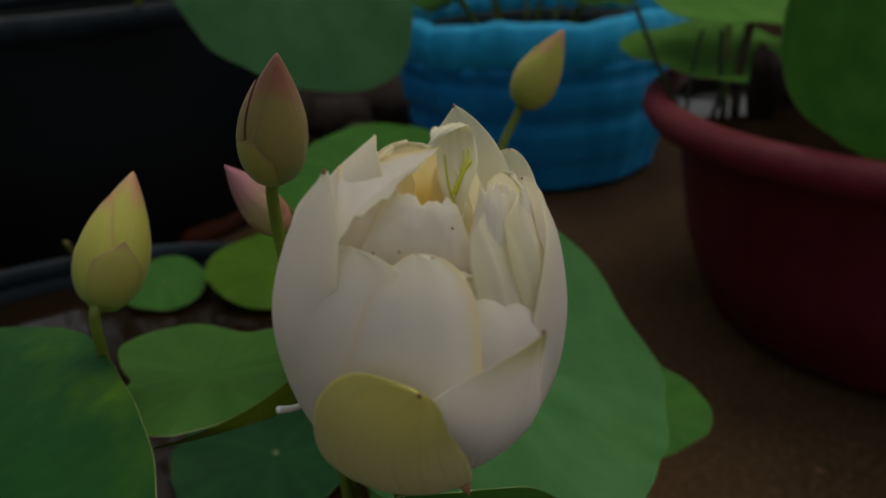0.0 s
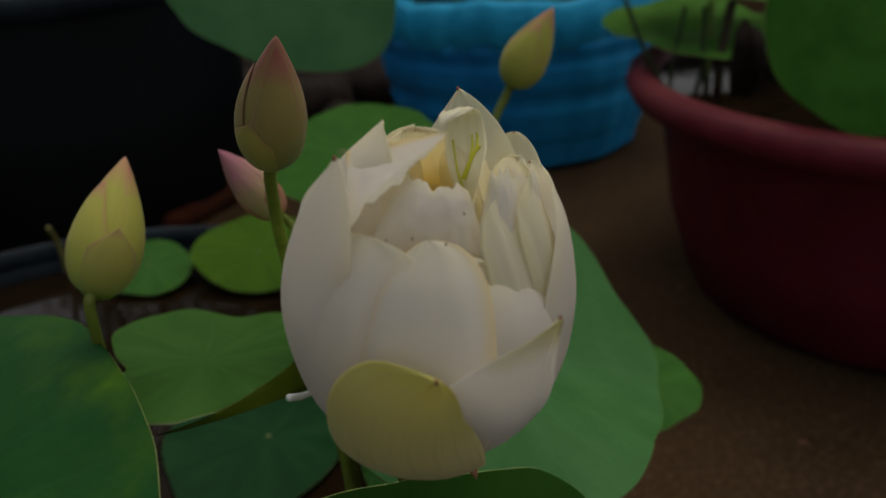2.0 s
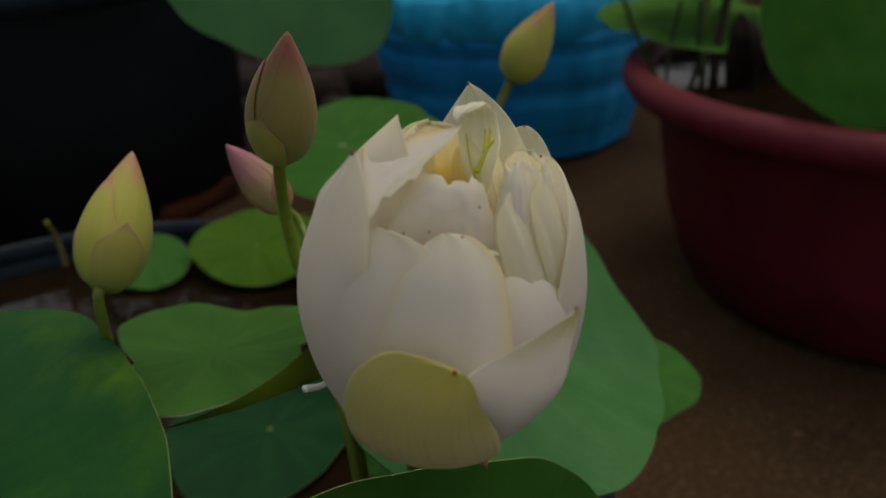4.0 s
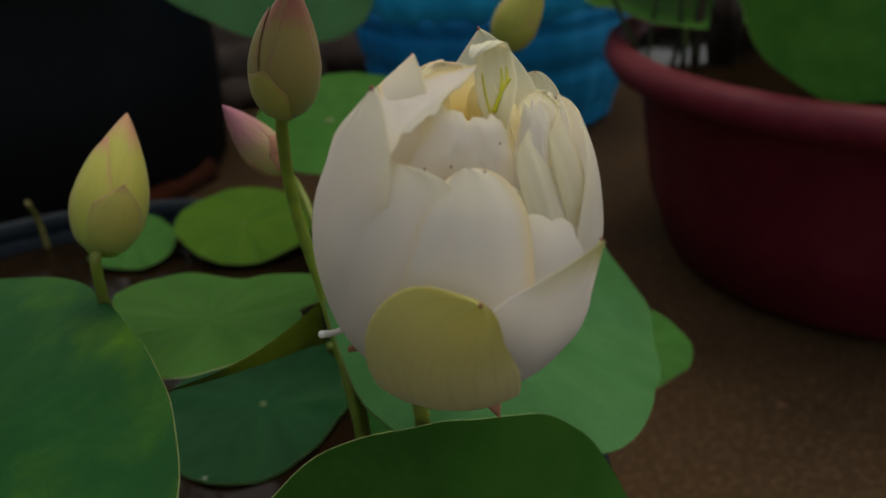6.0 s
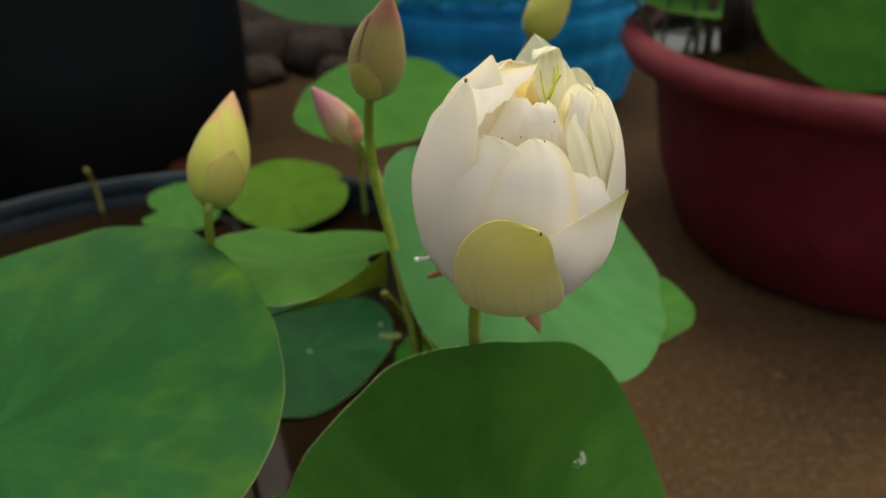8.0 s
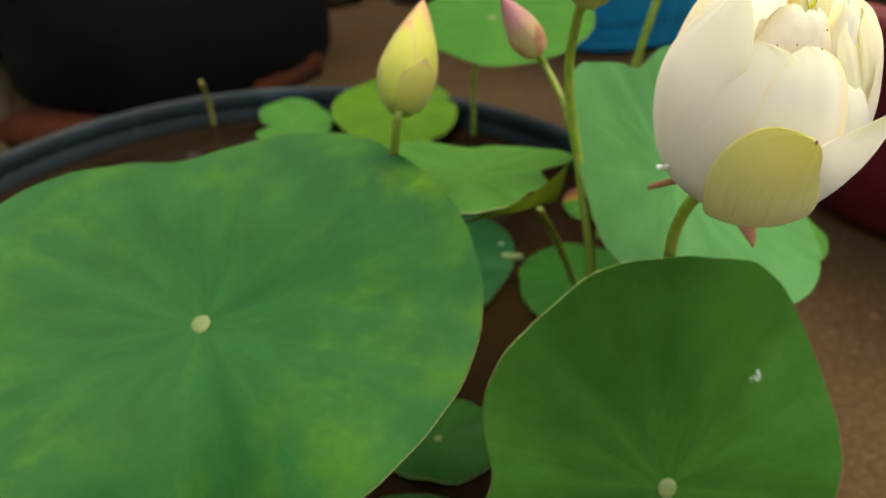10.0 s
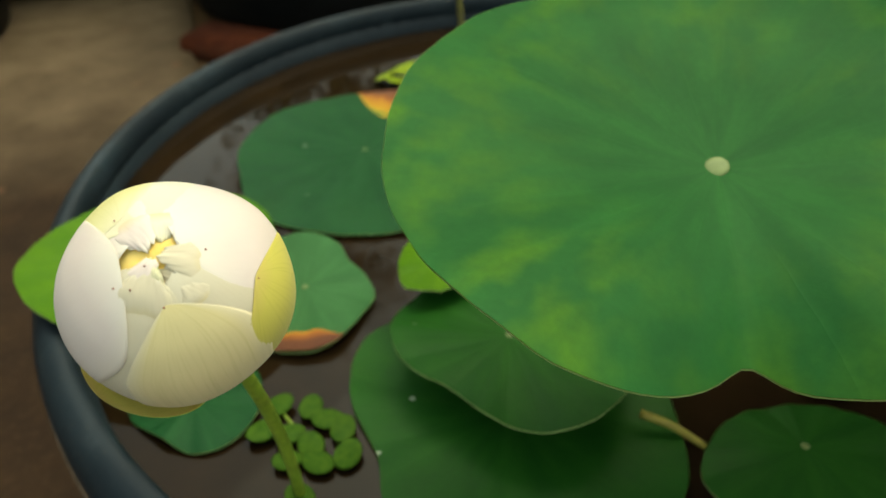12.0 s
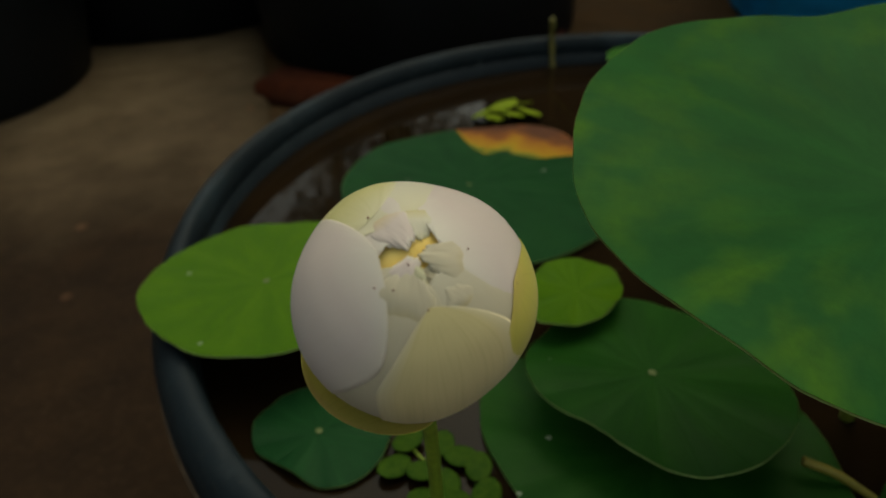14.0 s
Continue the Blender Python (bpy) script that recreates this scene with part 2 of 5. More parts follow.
M_BLUSH_INNER = petal_material("petal_inner_blush_cream", (0.704, 0.633, 0.481), (0.656, 0.491, 0.155), (0.720, 0.665, 0.495), 0.62, trans=0.50, edge=(0.688, 0.602, 0.368), glow=(0.751, 0.665, 0.382))
M_BLUSH_CREAM = petal_material("petal_blush_cream", (0.6442, 0.5626, 0.4205), (0.6442, 0.5174, 0.2304), (0.6758, 0.6077, 0.4752), 0.40, trans=0.26, lines=0.08, edge=(0.6605, 0.5779, 0.3936), glow=(0.7296, 0.6384, 0.4070))
M_LIME_TIP = petal_material("petal_lime_tip", (0.704, 0.665, 0.466), (0.671, 0.539, 0.240), (0.384, 0.435, 0.042), 0.5, 0.88, trans=0.4)
M_YELLOW_TIPPED = petal_material("petal_white_yellow_tinge", (0.720, 0.665, 0.537), (0.671, 0.586, 0.311), (0.720, 0.665, 0.466), 0.4, 0.78, 0.26, 0.08, (0.704, 0.649, 0.466), (0.760, 0.697, 0.466))
M_SEPAL_FADED = petal_material("sepal_pale_yellow", (0.720, 0.666, 0.291), (0.540, 0.468, 0.120), (0.792, 0.738, 0.513), 0.5, 0.80, 0.35, 0.25, (0.792, 0.738, 0.547))
M_GOLD_DEEP = petal_material("petal_deep_gold", (0.84, 0.56, 0.10), (0.76, 0.42, 0.04), (0.90, 0.70, 0.24), 0.6)
M_STREAKED_PALE = petal_material("petal_cream_hooked", (0.92, 0.88, 0.66), (0.80, 0.66, 0.20), (0.95, 0.92, 0.78), 0.5, 0.9, 0.45)
M_STREAK = plain("petal_streak_yellow_green", (0.50, 0.50, 0.010), (0.62, 0.58, 0.02), 300, 0.6, 0.1)
M_GOLD = petal_material("petal_golden_inside", (0.93, 0.75, 0.30), (0.90, 0.66, 0.20), (0.97, 0.95, 0.86), 0.4, 0.78, trans=0.64, glow=(0.99, 0.91, 0.60))
M_FRONT = petal_material("petal_cream_yellow_veins", (0.7440, 0.6138, 0.3348), (0.7068, 0.6138, 0.4278), (0.7254, 0.6138, 0.3162), 0.55, 0.70, 0.22, 0.45, (0.7440, 0.6510, 0.4836))
M_SEPAL_PALE = petal_material("sepal_pale_yellow_green", (0.82, 0.74, 0.36), (0.90, 0.84, 0.62), (0.72, 0.66, 0.18), 0.36, 0.52, 0.40, 0.50)
M_SEPAL = petal_material("sepal_yellow_green", (0.62, 0.54, 0.11), (0.54, 0.43, 0.10), (0.58, 0.46, 0.12), 0.3, 0.9, 0.25, 0.5)
M_TINGED = petal_material("petal_cream_with_green_tip", (0.93, 0.90, 0.84), (0.86, 0.82, 0.60), (0.70, 0.68, 0.36), 0.30, 0.84, trans=0.5)
M_BUD_PINK = petal_material("bud_olive_with_pink_tip", (0.36, 0.27, 0.085), (0.27, 0.32, 0.06), (0.38, 0.10, 0.09), 0.55, 0.88, 0.15, 0.4, (0.36, 0.17, 0.10))
M_BUD_YELLOW = petal_material("bud_yellow_green", (0.53, 0.49, 0.085), (0.37, 0.43, 0.06), (0.64, 0.27, 0.17), 0.50, 0.86, 0.15, 0.4, (0.56, 0.30, 0.14))
M_BUD_ROSE = petal_material("bud_pale_rose", (0.52, 0.36, 0.17), (0.46, 0.46, 0.11), (0.52, 0.17, 0.24), 0.45, 0.55, 0.15, 0.4, (0.50, 0.24, 0.20))
M_BUD_SEPAL = petal_material("bud_sepal_olive_brown", (0.45, 0.39, 0.08), (0.34, 0.38, 0.06), (0.36, 0.20, 0.10), 0.5, 0.8, 0.15, 0.4, (0.40, 0.20, 0.10))
M_DRY = plain("withered_petal_brown", (0.28, 0.10, 0.05), (0.55, 0.27, 0.15), 160, 0.7, 0.4)
M_TIP = plain("petal_tip_brown", (0.20, 0.05, 0.03), (0.32, 0.10, 0.06), 300, 0.6, 0.1)
M_FILAMENT = plain("filament_white", (0.80, 0.78, 0.66), (0.86, 0.84, 0.76), 300, 0.5, 0.1)
M_TUB = tub_material()
M_MUD_EDGE = plain("dried_mud_tan", (0.075, 0.052, 0.033), (0.13, 0.09, 0.06), 120, 0.8, 0.4, spec=0.1)
M_TUB_IN = plain("wet_plastic_brown_algae", (0.030, 0.026, 0.020), (0.060, 0.042, 0.026), 40, 0.35, 0.2)
M_POT_BLACK = plain("black_plastic_pot", (0.0027, 0.0036, 0.0039), (0.0048, 0.0062, 0.0069), 40, 0.55, 0.1, spec=0.16, stain=(0.0057, 0.0070, 0.0082))
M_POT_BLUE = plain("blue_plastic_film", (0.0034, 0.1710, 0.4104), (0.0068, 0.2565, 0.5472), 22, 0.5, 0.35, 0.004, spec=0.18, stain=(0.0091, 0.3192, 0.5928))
# the same blue film, lightened so the collar's light is in its colour
M_POT_BLUE_LIT = plain("lit_blue_plastic_film", (0.0092, 0.3450, 0.5980), (0.0230, 0.4830, 0.7590), 30, 0.5, 0.4, 0.004, spec=0.2)
M_POT_RED = plain("maroon_plastic", (0.1003, 0.0079, 0.0148), (0.1426, 0.0121, 0.0221), 30, 0.5, 0.1, spec=0.22, stain=(0.1583, 0.0179, 0.0285))
M_POT_RIM = plain("faded_red_plastic_rim", (0.1280, 0.0112, 0.0176), (0.1760, 0.0208, 0.0288), 40, 0.55, 0.1, spec=0.25, stain=(0.1840, 0.0400, 0.0400))
M_BRICK = plain("terracotta_brick", (0.0448, 0.0096, 0.0040), (0.0760, 0.0184, 0.0064), 50, 0.9, 0.5, 0.003, spec=0.1, stain=(0.0400, 0.0160, 0.0088))
M_SOIL = plain("dark_wet_mud", (0.0085, 0.0085, 0.0068), (0.0255, 0.0238, 0.0153), 60, 0.7, 0.6, 0.004)
M_SALVINIA = plain("floating_fern_yellow_green", (0.0209, 0.0585, 0.0042), (0.0432, 0.0892, 0.0070), 300, 0.7, 0.3, 0.0006, spec=0.08)
M_FERN_LIME = plain("floating_fern_lime", (0.1445, 0.204, 0.0119), (0.221, 0.289, 0.0221), 300, 0.7, 0.3, 0.0006, spec=0.08)
M_BIRDLIME = plain("dried_white_splash", (0.20, 0.24, 0.19), (0.33, 0.36, 0.30), 500, 0.8, 0.2)


def ground_material():
    m, nt, bs, out = material("damp_brown_concrete")
    co = node(nt, "TexCoord").outputs["Object"]
    big = noise_(nt, co, 1.6, 5.0)
    mid = noise_(nt, co, 9.0, 6.0, 0.65)
    fine = noise_(nt, co, 130.0, 6.0, 0.7)
    col = ramp(nt, mid, [(0.30, (0.0326, 0.0154, 0.0053, 1)), (0.55, (0.0527, 0.0266, 0.0091, 1)), (0.78, (0.0881, 0.0480, 0.0181, 1))])
    col = mix(nt, node(nt, "MapRange", {0: big, 1: 0.42, 2: 0.66}).outputs[0], col, (0.0622, 0.0334, 0.0121, 1))
    col = mix(nt, math_(nt, "MULTIPLY", node(nt, "MapRange", {0: fine, 1: 0.48, 2: 0.70}).outputs[0], 0.75), col, (0.1436, 0.0857, 0.0416, 1))
    vor = node(nt, "TexVoronoi", {"Vector": co, "Scale": 14.0}).outputs[0]
    chips = node(nt, "MapRange", {0: math_(nt, "ADD", vor, math_(nt, "MULTIPLY", mid, 0.22)), 1: 0.20, 2: 0.16}).outputs[0]
    col = mix(nt, math_(nt, "MULTIPLY", chips, 0.75), col, (0.1819, 0.0857, 0.0469, 1))
    nt.links.new(col, bs.inputs["Base Color"])
    nt.links.new(node(nt, "MapRange", {0: mid, 1: 0.3, 2: 0.7, 3: 0.62, 4: 0.9}).outputs[0], bs.inputs["Roughness"])
    bs.inputs["Specular IOR Level"].default_value = 0.15
    bump(nt, bs, math_(nt, "ADD", mid, math_(nt, "MULTIPLY", fine, 0.35)), 0.5, 0.006)
    return m


def water_material(name, gloss):
    m, nt, bs, out = material(name)
    co = node(nt, "TexCoord").outputs["Object"]
    silt = noise_(nt, co, 16.0, 4.0)
    nt.links.new(ramp(nt, silt, [(0.3, (0.007, 0.0042, 0.002, 1)), (0.7, (0.017, 0.0095, 0.004, 1))]), bs.inputs["Base Color"])
    bs.inputs["Roughness"].default_value = 0.04
    bs.inputs["IOR"].default_value = 1.33
    bs.inputs["Specular IOR Level"].default_value = gloss
    bump(nt, bs, noise_(nt, co, 22.0, 2.0), 0.10, 0.002)
    return m


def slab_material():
    """Worn concrete, painted pale and lit at its far end, dark with shade towards the tub."""
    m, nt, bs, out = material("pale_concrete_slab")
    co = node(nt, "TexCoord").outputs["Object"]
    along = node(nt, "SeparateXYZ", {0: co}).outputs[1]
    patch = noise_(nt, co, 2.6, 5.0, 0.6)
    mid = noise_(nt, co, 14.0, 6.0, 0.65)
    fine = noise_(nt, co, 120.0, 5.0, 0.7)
    # light at the far end and gloom by the tub are mixed in as colour
    far_lit = node(nt, "MapRange", {0: math_(nt, "ADD", along, math_(nt, "MULTIPLY", patch, 1.3)), 1: 2.1, 2: 3.0}).outputs[0]
    dusky = ramp(nt, mid, [(0.3, (0.0118, 0.0052, 0.0019, 1)), (0.7, (0.0275, 0.0134, 0.0052, 1))])
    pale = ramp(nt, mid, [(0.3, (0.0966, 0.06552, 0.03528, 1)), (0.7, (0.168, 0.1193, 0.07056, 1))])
    col = mix(nt, far_lit, dusky, pale)
    vor = node(nt, "TexVoronoi", {"Vector": co, "Scale": 11.0}).outputs[0]
    chips = node(nt, "MapRange", {0: math_(nt, "ADD", vor, math_(nt, "MULTIPLY", mid, 0.25)), 1: 0.24, 2: 0.18}).outputs[0]
    col = mix(nt, math_(nt, "MULTIPLY", chips, 0.6), col, (0.1428, 0.0714, 0.0378, 1))
    col = mix(nt, math_(nt, "MULTIPLY", node(nt, "MapRange", {0: fine, 1: 0.5, 2: 0.72}).outputs[0], 0.22), col, (0.0900, 0.0570, 0.032, 1))
    nt.links.new(col, bs.inputs["Base Color"])
    bs.inputs["Roughness"].default_value = 0.85
    bs.inputs["Specular IOR Level"].default_value = 0.15
    bump(nt, bs, math_(nt, "ADD", mid, math_(nt, "MULTIPLY", fine, 0.3)), 0.5, 0.004)
    return m


M_WALL = plain("weathered_wall_plaster", (0.022, 0.016, 0.011), (0.035, 0.025, 0.018), 12, 0.9, 0.4, 0.004, stain=(0.016, 0.016, 0.010))
M_GROUND = ground_material()
M_WATER = water_material("still_brown_water", 0.19)
M_WATER_DUSTY = water_material("dusty_brown_water", 0.03)
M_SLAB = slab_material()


# ---- mesh helpers ----
def link_mesh(name, bm, mats, parent=None, label="", smooth=True):
    me = bpy.data.meshes.new(name)
    bmesh.ops.recalc_face_normals(bm, faces=bm.faces)
    bm.to_mesh(me)
    bm.free()
    for m in mats if isinstance(mats, (list, tuple)) else [mats]:
        me.materials.append(m)
    if smooth:
        for p in me.polygons:
            p.use_smooth = True
    ob = new(name, me)
    ob.parent = parent
    if label:
        ob["label"] = label
    return ob


def part(name, bm, mats, parent, label=""):
    return link_mesh(name, bm, mats, parent, label)


def thing(name, label, category, m=None, group="", kind=""):
    e = new(name)
    e.empty_display_size = 0.02
    if m is not None:
        e.matrix_world = m
    return tagged(e, label, category, group, kind)


def spline(pts, n):
    """A Catmull-Rom curve through a few points."""
    p = [Vector(q) for q in pts]
    p = [p[0] * 2 - p[1]] + p + [p[-1] * 2 - p[-2]]
    out = []
    for i in range(1, len(p) - 2):
        for k in range(n):
            t = k / n
            a, b, c, d = p[i - 1:i + 3]
            out.append(0.5 * (2 * b + (c - a) * t + (2 * a - 5 * b + 4 * c - d) * t * t + (3 * b - a - 3 * c + d) * t ** 3))
    out.append(p[-2])
    return out


def tube(pts, r0, r1, n=8, seg=10, wobble=0.0):
    bm = bmesh.new()
    path = spline(pts, n)
    rings = []
    side = Vector((1, 0.13, 0.07))
    for i, p in enumerate(path):
        d = (path[min(i + 1, len(path) - 1)] - path[max(i - 1, 0)]).normalized()
        side = (side - d * side.dot(d)).normalized()
        up = d.cross(side)
        f = i / (len(path) - 1)
        r = (r0 + (r1 - r0) * f) * (1 + wobble * math.sin(i * 2.1))
        rings.append([bm.verts.new(p + (side * math.cos(a) + up * math.sin(a)) * r) for a in (2 * math.pi * k / seg for k in range(seg))])
    for a, b in zip(rings, rings[1:]):
        for k in range(seg):
            bm.faces.new((a[k], a[(k + 1) % seg], b[(k + 1) % seg], b[k]))
    bm.faces.new(rings[0])
    bm.faces.new(rings[-1])
    return bm


def lathe(profile, seg=96, wobble=None, caps=(True, True)):
    """A turned body; profile: (radius, height) from the outside foot over the rim to the inside."""
    bm = bmesh.new()
    rings = []
    for i, (r, z) in enumerate(profile):
        ring = []
        for k in range(seg):
            a = 2 * math.pi * k / seg
            dr, dz = wobble(a, r, z) if wobble else (0, 0)
            ring.append(bm.verts.new(((r + dr) * math.cos(a), (r + dr) * math.sin(a), z + dz)))
        rings.append(ring)
    for a, b in zip(rings, rings[1:]):
        for k in range(seg):
            bm.faces.new((a[k], a[(k + 1) % seg], b[(k + 1) % seg], b[k]))
    if caps[0]:
        bm.faces.new(rings[0])
    if caps[1]:
        bm.faces.new(rings[-1])
    if caps == (False, False):
        for k in range(seg):
            bm.faces.new((rings[-1][k], rings[-1][(k + 1) % seg], rings[0][(k + 1) % seg], rings[0][k]))
    return bm


def bevel_box(sx, sy, sz, b=0.004, jitter=0.0, rng=None):
    bm = bmesh.new()
    bmesh.ops.create_cube(bm, size=1.0)
    for v in bm.verts:
        v.co = Vector((v.co.x * sx, v.co.y * sy, (v.co.z + 0.5) * sz))
        if jitter:
            v.co += Vector([rng.uniform(-jitter, jitter) for _ in range(3)])
    bmesh.ops.bevel(bm, geom=list(bm.edges), offset=b, segments=2, affect="EDGES")
    return bm


def frame_of(normal):
    n = Vector(normal).normalized()
    u = Vector((0, 1, 0)).cross(n).normalized()
    return u, n.cross(u), n


def local_pose(c, normal):
    u, v, n = frame_of(normal)
    return Matrix(((u.x, v.x, n.x, c[0]), (u.y, v.y, n.y, c[1]), (u.z, v.z, n.z, c[2]), (0, 0, 0, 1)))


def outline(radii, a):
    """Radius at angle a of a closed outline given by evenly spaced radii in millimetres."""
    n = len(radii)
    f = (a / (2 * math.pi)) % 1.0 * n
    i, t = int(f), f - int(f)
    p, q, r, s = (radii[(i + d) % n] for d in (-1, 0, 1, 2))
    return 0.001 * 0.5 * (2 * q + (r - p) * t + (2 * p - 5 * q + 4 * r - s) * t * t + (3 * q - p - 3 * r + s) * t ** 3)


SURFACES = {}


def lotus_leaf(label, c, normal, radii, mat, dip=0.0, dip_r=0.05, wave=0.0012, stalk=None, stalk_r=0.0022, wither=None, hub=True, notch=None,
               bend=(0.0, 0.0, 0.0), seed=0, group="lotus leaves", under=None, thick=0.0007, rim=None, dead=None):
    """One lotus leaf: a blade with its own thickness, a pale hub and a stalk. dip: how far the hub lies below the blade. notch: angle and depth of a cut.
    rim: how far the margin stands up, in millimetres: its mean, then a cosine and a sine for one, two, three waves round it."""
    rng = random.Random(seed)
    leaf = thing("lotus_leaf", label, "leaf", local_pose(c, normal), group)
    seg, rings = 144, 20
    ph = [rng.uniform(0, 6.28) for _ in range(4)]

    def height(x, y, r, a, f):
        z = dip * (1 - math.exp(-(r / dip_r) ** 2)) if dip else 0.0
        z += bend[0] * x * x + bend[1] * y * y + bend[2] * x * y
        z += wave * f ** 2 * (math.sin(3 * a + ph[0]) + 0.7 * math.sin(5 * a + ph[1]) + 0.4 * math.sin(9 * a + ph[2]))
        z += 0.0004 * f * abs(math.sin(10.5 * a))
        if rim:
            z += 0.001 * rim[0] * (1 - math.exp(-(r / dip_r) ** 2)) * (1 if f else 0)
            for k in range(1, (len(rim) + 1) // 2):
                z += 0.001 * (f if k == 1 else f * f) * (rim[2 * k - 1] * math.cos(k * a) + rim[2 * k] * math.sin(k * a))
        return z

    def on_blade(x, y):
        r, a = math.hypot(x, y), math.atan2(y, x)
        return leaf.matrix_world @ Vector((x, y, height(x, y, r, a, r / outline(radii, a))))
    SURFACES[label] = on_blade

    def make(lower):
        bm = bmesh.new()
        grid = []
        for i in range(rings + 1):
            f = (i / rings) ** 0.8 if i else 0.0
            row = []
            for k in range(seg):
                a = 2 * math.pi * k / seg
                ro = outline(radii, a) * (1 + 0.0025 * math.sin(13 * a + ph[3]) + 0.0015 * math.sin(29 * a))
                if notch:
                    da = (a - radians(notch[0]) + math.pi) % (2 * math.pi) - math.pi
                    ro *= 1 - notch[1] * math.exp(-(da / radians(notch[2])) ** 2)
                r = max(ro * f, 0.0004)
                x, y = r * math.cos(a), r * math.sin(a)
                row.append(bm.verts.new((x, y, height(x, y, r, a, f) - (thick if lower else 0))))
            grid.append(row)
        return bm, grid

    def quad_rows(bm, grid, index):
        for i in range(rings):
            for k in range(seg):
                q = bm.faces.new((grid[i][k], grid[i][(k + 1) % seg], grid[i + 1][(k + 1) % seg], grid[i + 1][k]))
                q.material_index = index

    bm = bmesh.new()
    tops, lows = [], []
    src, g = make(False)
    src2, g2 = make(True)
    for row in g:
        tops.append([bm.verts.new(v.co) for v in row])
    for row in g2:
        lows.append([bm.verts.new(v.co) for v in row])
    src.free(), src2.free()
    quad_rows(bm, tops, 0)
    quad_rows(bm, lows, 1)
    lip = [[bm.verts.new(v.co + Vector((v.co.x, v.co.y, 0)).normalized() * 0.00015) for v in row] for row in (tops[rings], lows[rings])]
    for k in range(seg):
        q = bm.faces.new((lip[0][k], lip[0][(k + 1) % seg], lip[1][(k + 1) % seg], lip[1][k]))
        q.material_index = 2
    bm.verts.ensure_lookup_table()
    loose = [v for v in bm.verts if not v.link_faces]
    bmesh.ops.delete(bm, geom=loose, context="VERTS")
    part("blade", bm, [mat, under or M_UNDER, M_LEAF_EDGE], leaf)
    if wither:
        a0, a1, f0 = wither
        bm = bmesh.new()
        uvs = bm.loops.layers.uv.new("UVMap")
        grid = []
        for k in range(49):
            q = k / 48
            a = radians(a0 + (a1 - a0) * q)
            inner = f0 + (1.0 - f0) * abs(2 * q - 1) ** 4 + 0.03 * math.sin(9 * q + ph[0]) + 0.015 * math.sin(23 * q + ph[1])
            row = []
            for i in range(13):
                f = inner + (1.015 - inner) * i / 12
                r = outline(radii, a) * min(f, 1.015)
                x, y = r * math.cos(a), r * math.sin(a)
                curl = 0.0011 * (i / 12) ** 2 * (0.6 + math.sin(7 * q + ph[2]))
                row.append((bm.verts.new((x, y, height(x, y, r, a, min(f, 1.0)) + 0.0006 + curl)), (q, i / 12)))
            grid.append(row)
        for r0, r1 in zip(grid, grid[1:]):
            for i in range(12):
                quad = [r0[i], r0[i + 1], r1[i + 1], r1[i]]
                face = bm.faces.new([v for v, uv in quad])
                for loop, (v, uv) in zip(face.loops, quad):
                    loop[uvs].uv = uv
        bmesh.ops.recalc_face_normals(bm, faces=bm.faces)
        part("withered_margin", bm, dead or M_WITHER, leaf, "yellow and brown withered margin")
    if hub:
        bm = bmesh.new()
        hr = 0.0041 if c[2] > 0.35 else 0.0019
        bmesh.ops.create_uvsphere(bm, u_segments=14, v_segments=8, radius=hr)
        for v in bm.verts:
            v.co.z = v.co.z * 0.16 + 0.0005
        part("hub", bm, M_HUB, leaf, "pale cream hub")
    if stalk:
        inv = leaf.matrix_world.inverted()
        pts = [inv @ Vector(p) for p in stalk] + [Vector((0, 0, -0.0006))]
        part("stalk", tube(pts, stalk_r * 1.15, stalk_r, 10), M_STALK, leaf)
    return leaf


class FlowerBody:
    """A flower's round body: distance from its centre (at height hc on the axis) by polar angle, through (height, width) fractions."""

    def __init__(self, h_total, r_max, hc, knots, lumps=0.0):
        self.hc = hc
        self.lumps = lumps
        prof = body_profile(h_total, r_max, knots)
        steps = [0.5 - 0.5 * math.cos(math.pi * i / 120) for i in range(121)]
        pts = [(f * h_total - hc, max(prof(f * h_total), 0.00001)) for f in steps]
        self.table = sorted((math.atan2(r, h), math.hypot(r, h)) for h, r in pts)

    def reach(self, th):
        t = self.table
        if th <= t[0][0]:
            return t[0][1]
        for (a0, r0), (a1, r1) in zip(t, t[1:]):
            if th <= a1:
                f = (th - a0) / (a1 - a0)
                return r0 + (r1 - r0) * f
        return t[-1][1]

    def point(self, d, off=0.0):
        d = d.normalized()
        az, wide = math.atan2(d.y, d.x), math.hypot(d.x, d.y)
        lump = 1 + self.lumps * wide * (math.sin(3 * az + 0.9) + 0.7 * math.sin(5 * az + 2.2 + 2 * d.z) + 0.5 * math.sin(4 * d.z + 2 * az))
        return d * (self.reach(math.acos(max(-1.0, min(1.0, d.z)))) * lump + off) + Vector((0, 0, self.hc))

    def spot(self, az, th, off=0.0):
        a, q = radians(az), radians(th)
        return self.point(Vector((math.sin(q) * math.cos(a), math.sin(q) * math.sin(a), math.cos(q))), off)


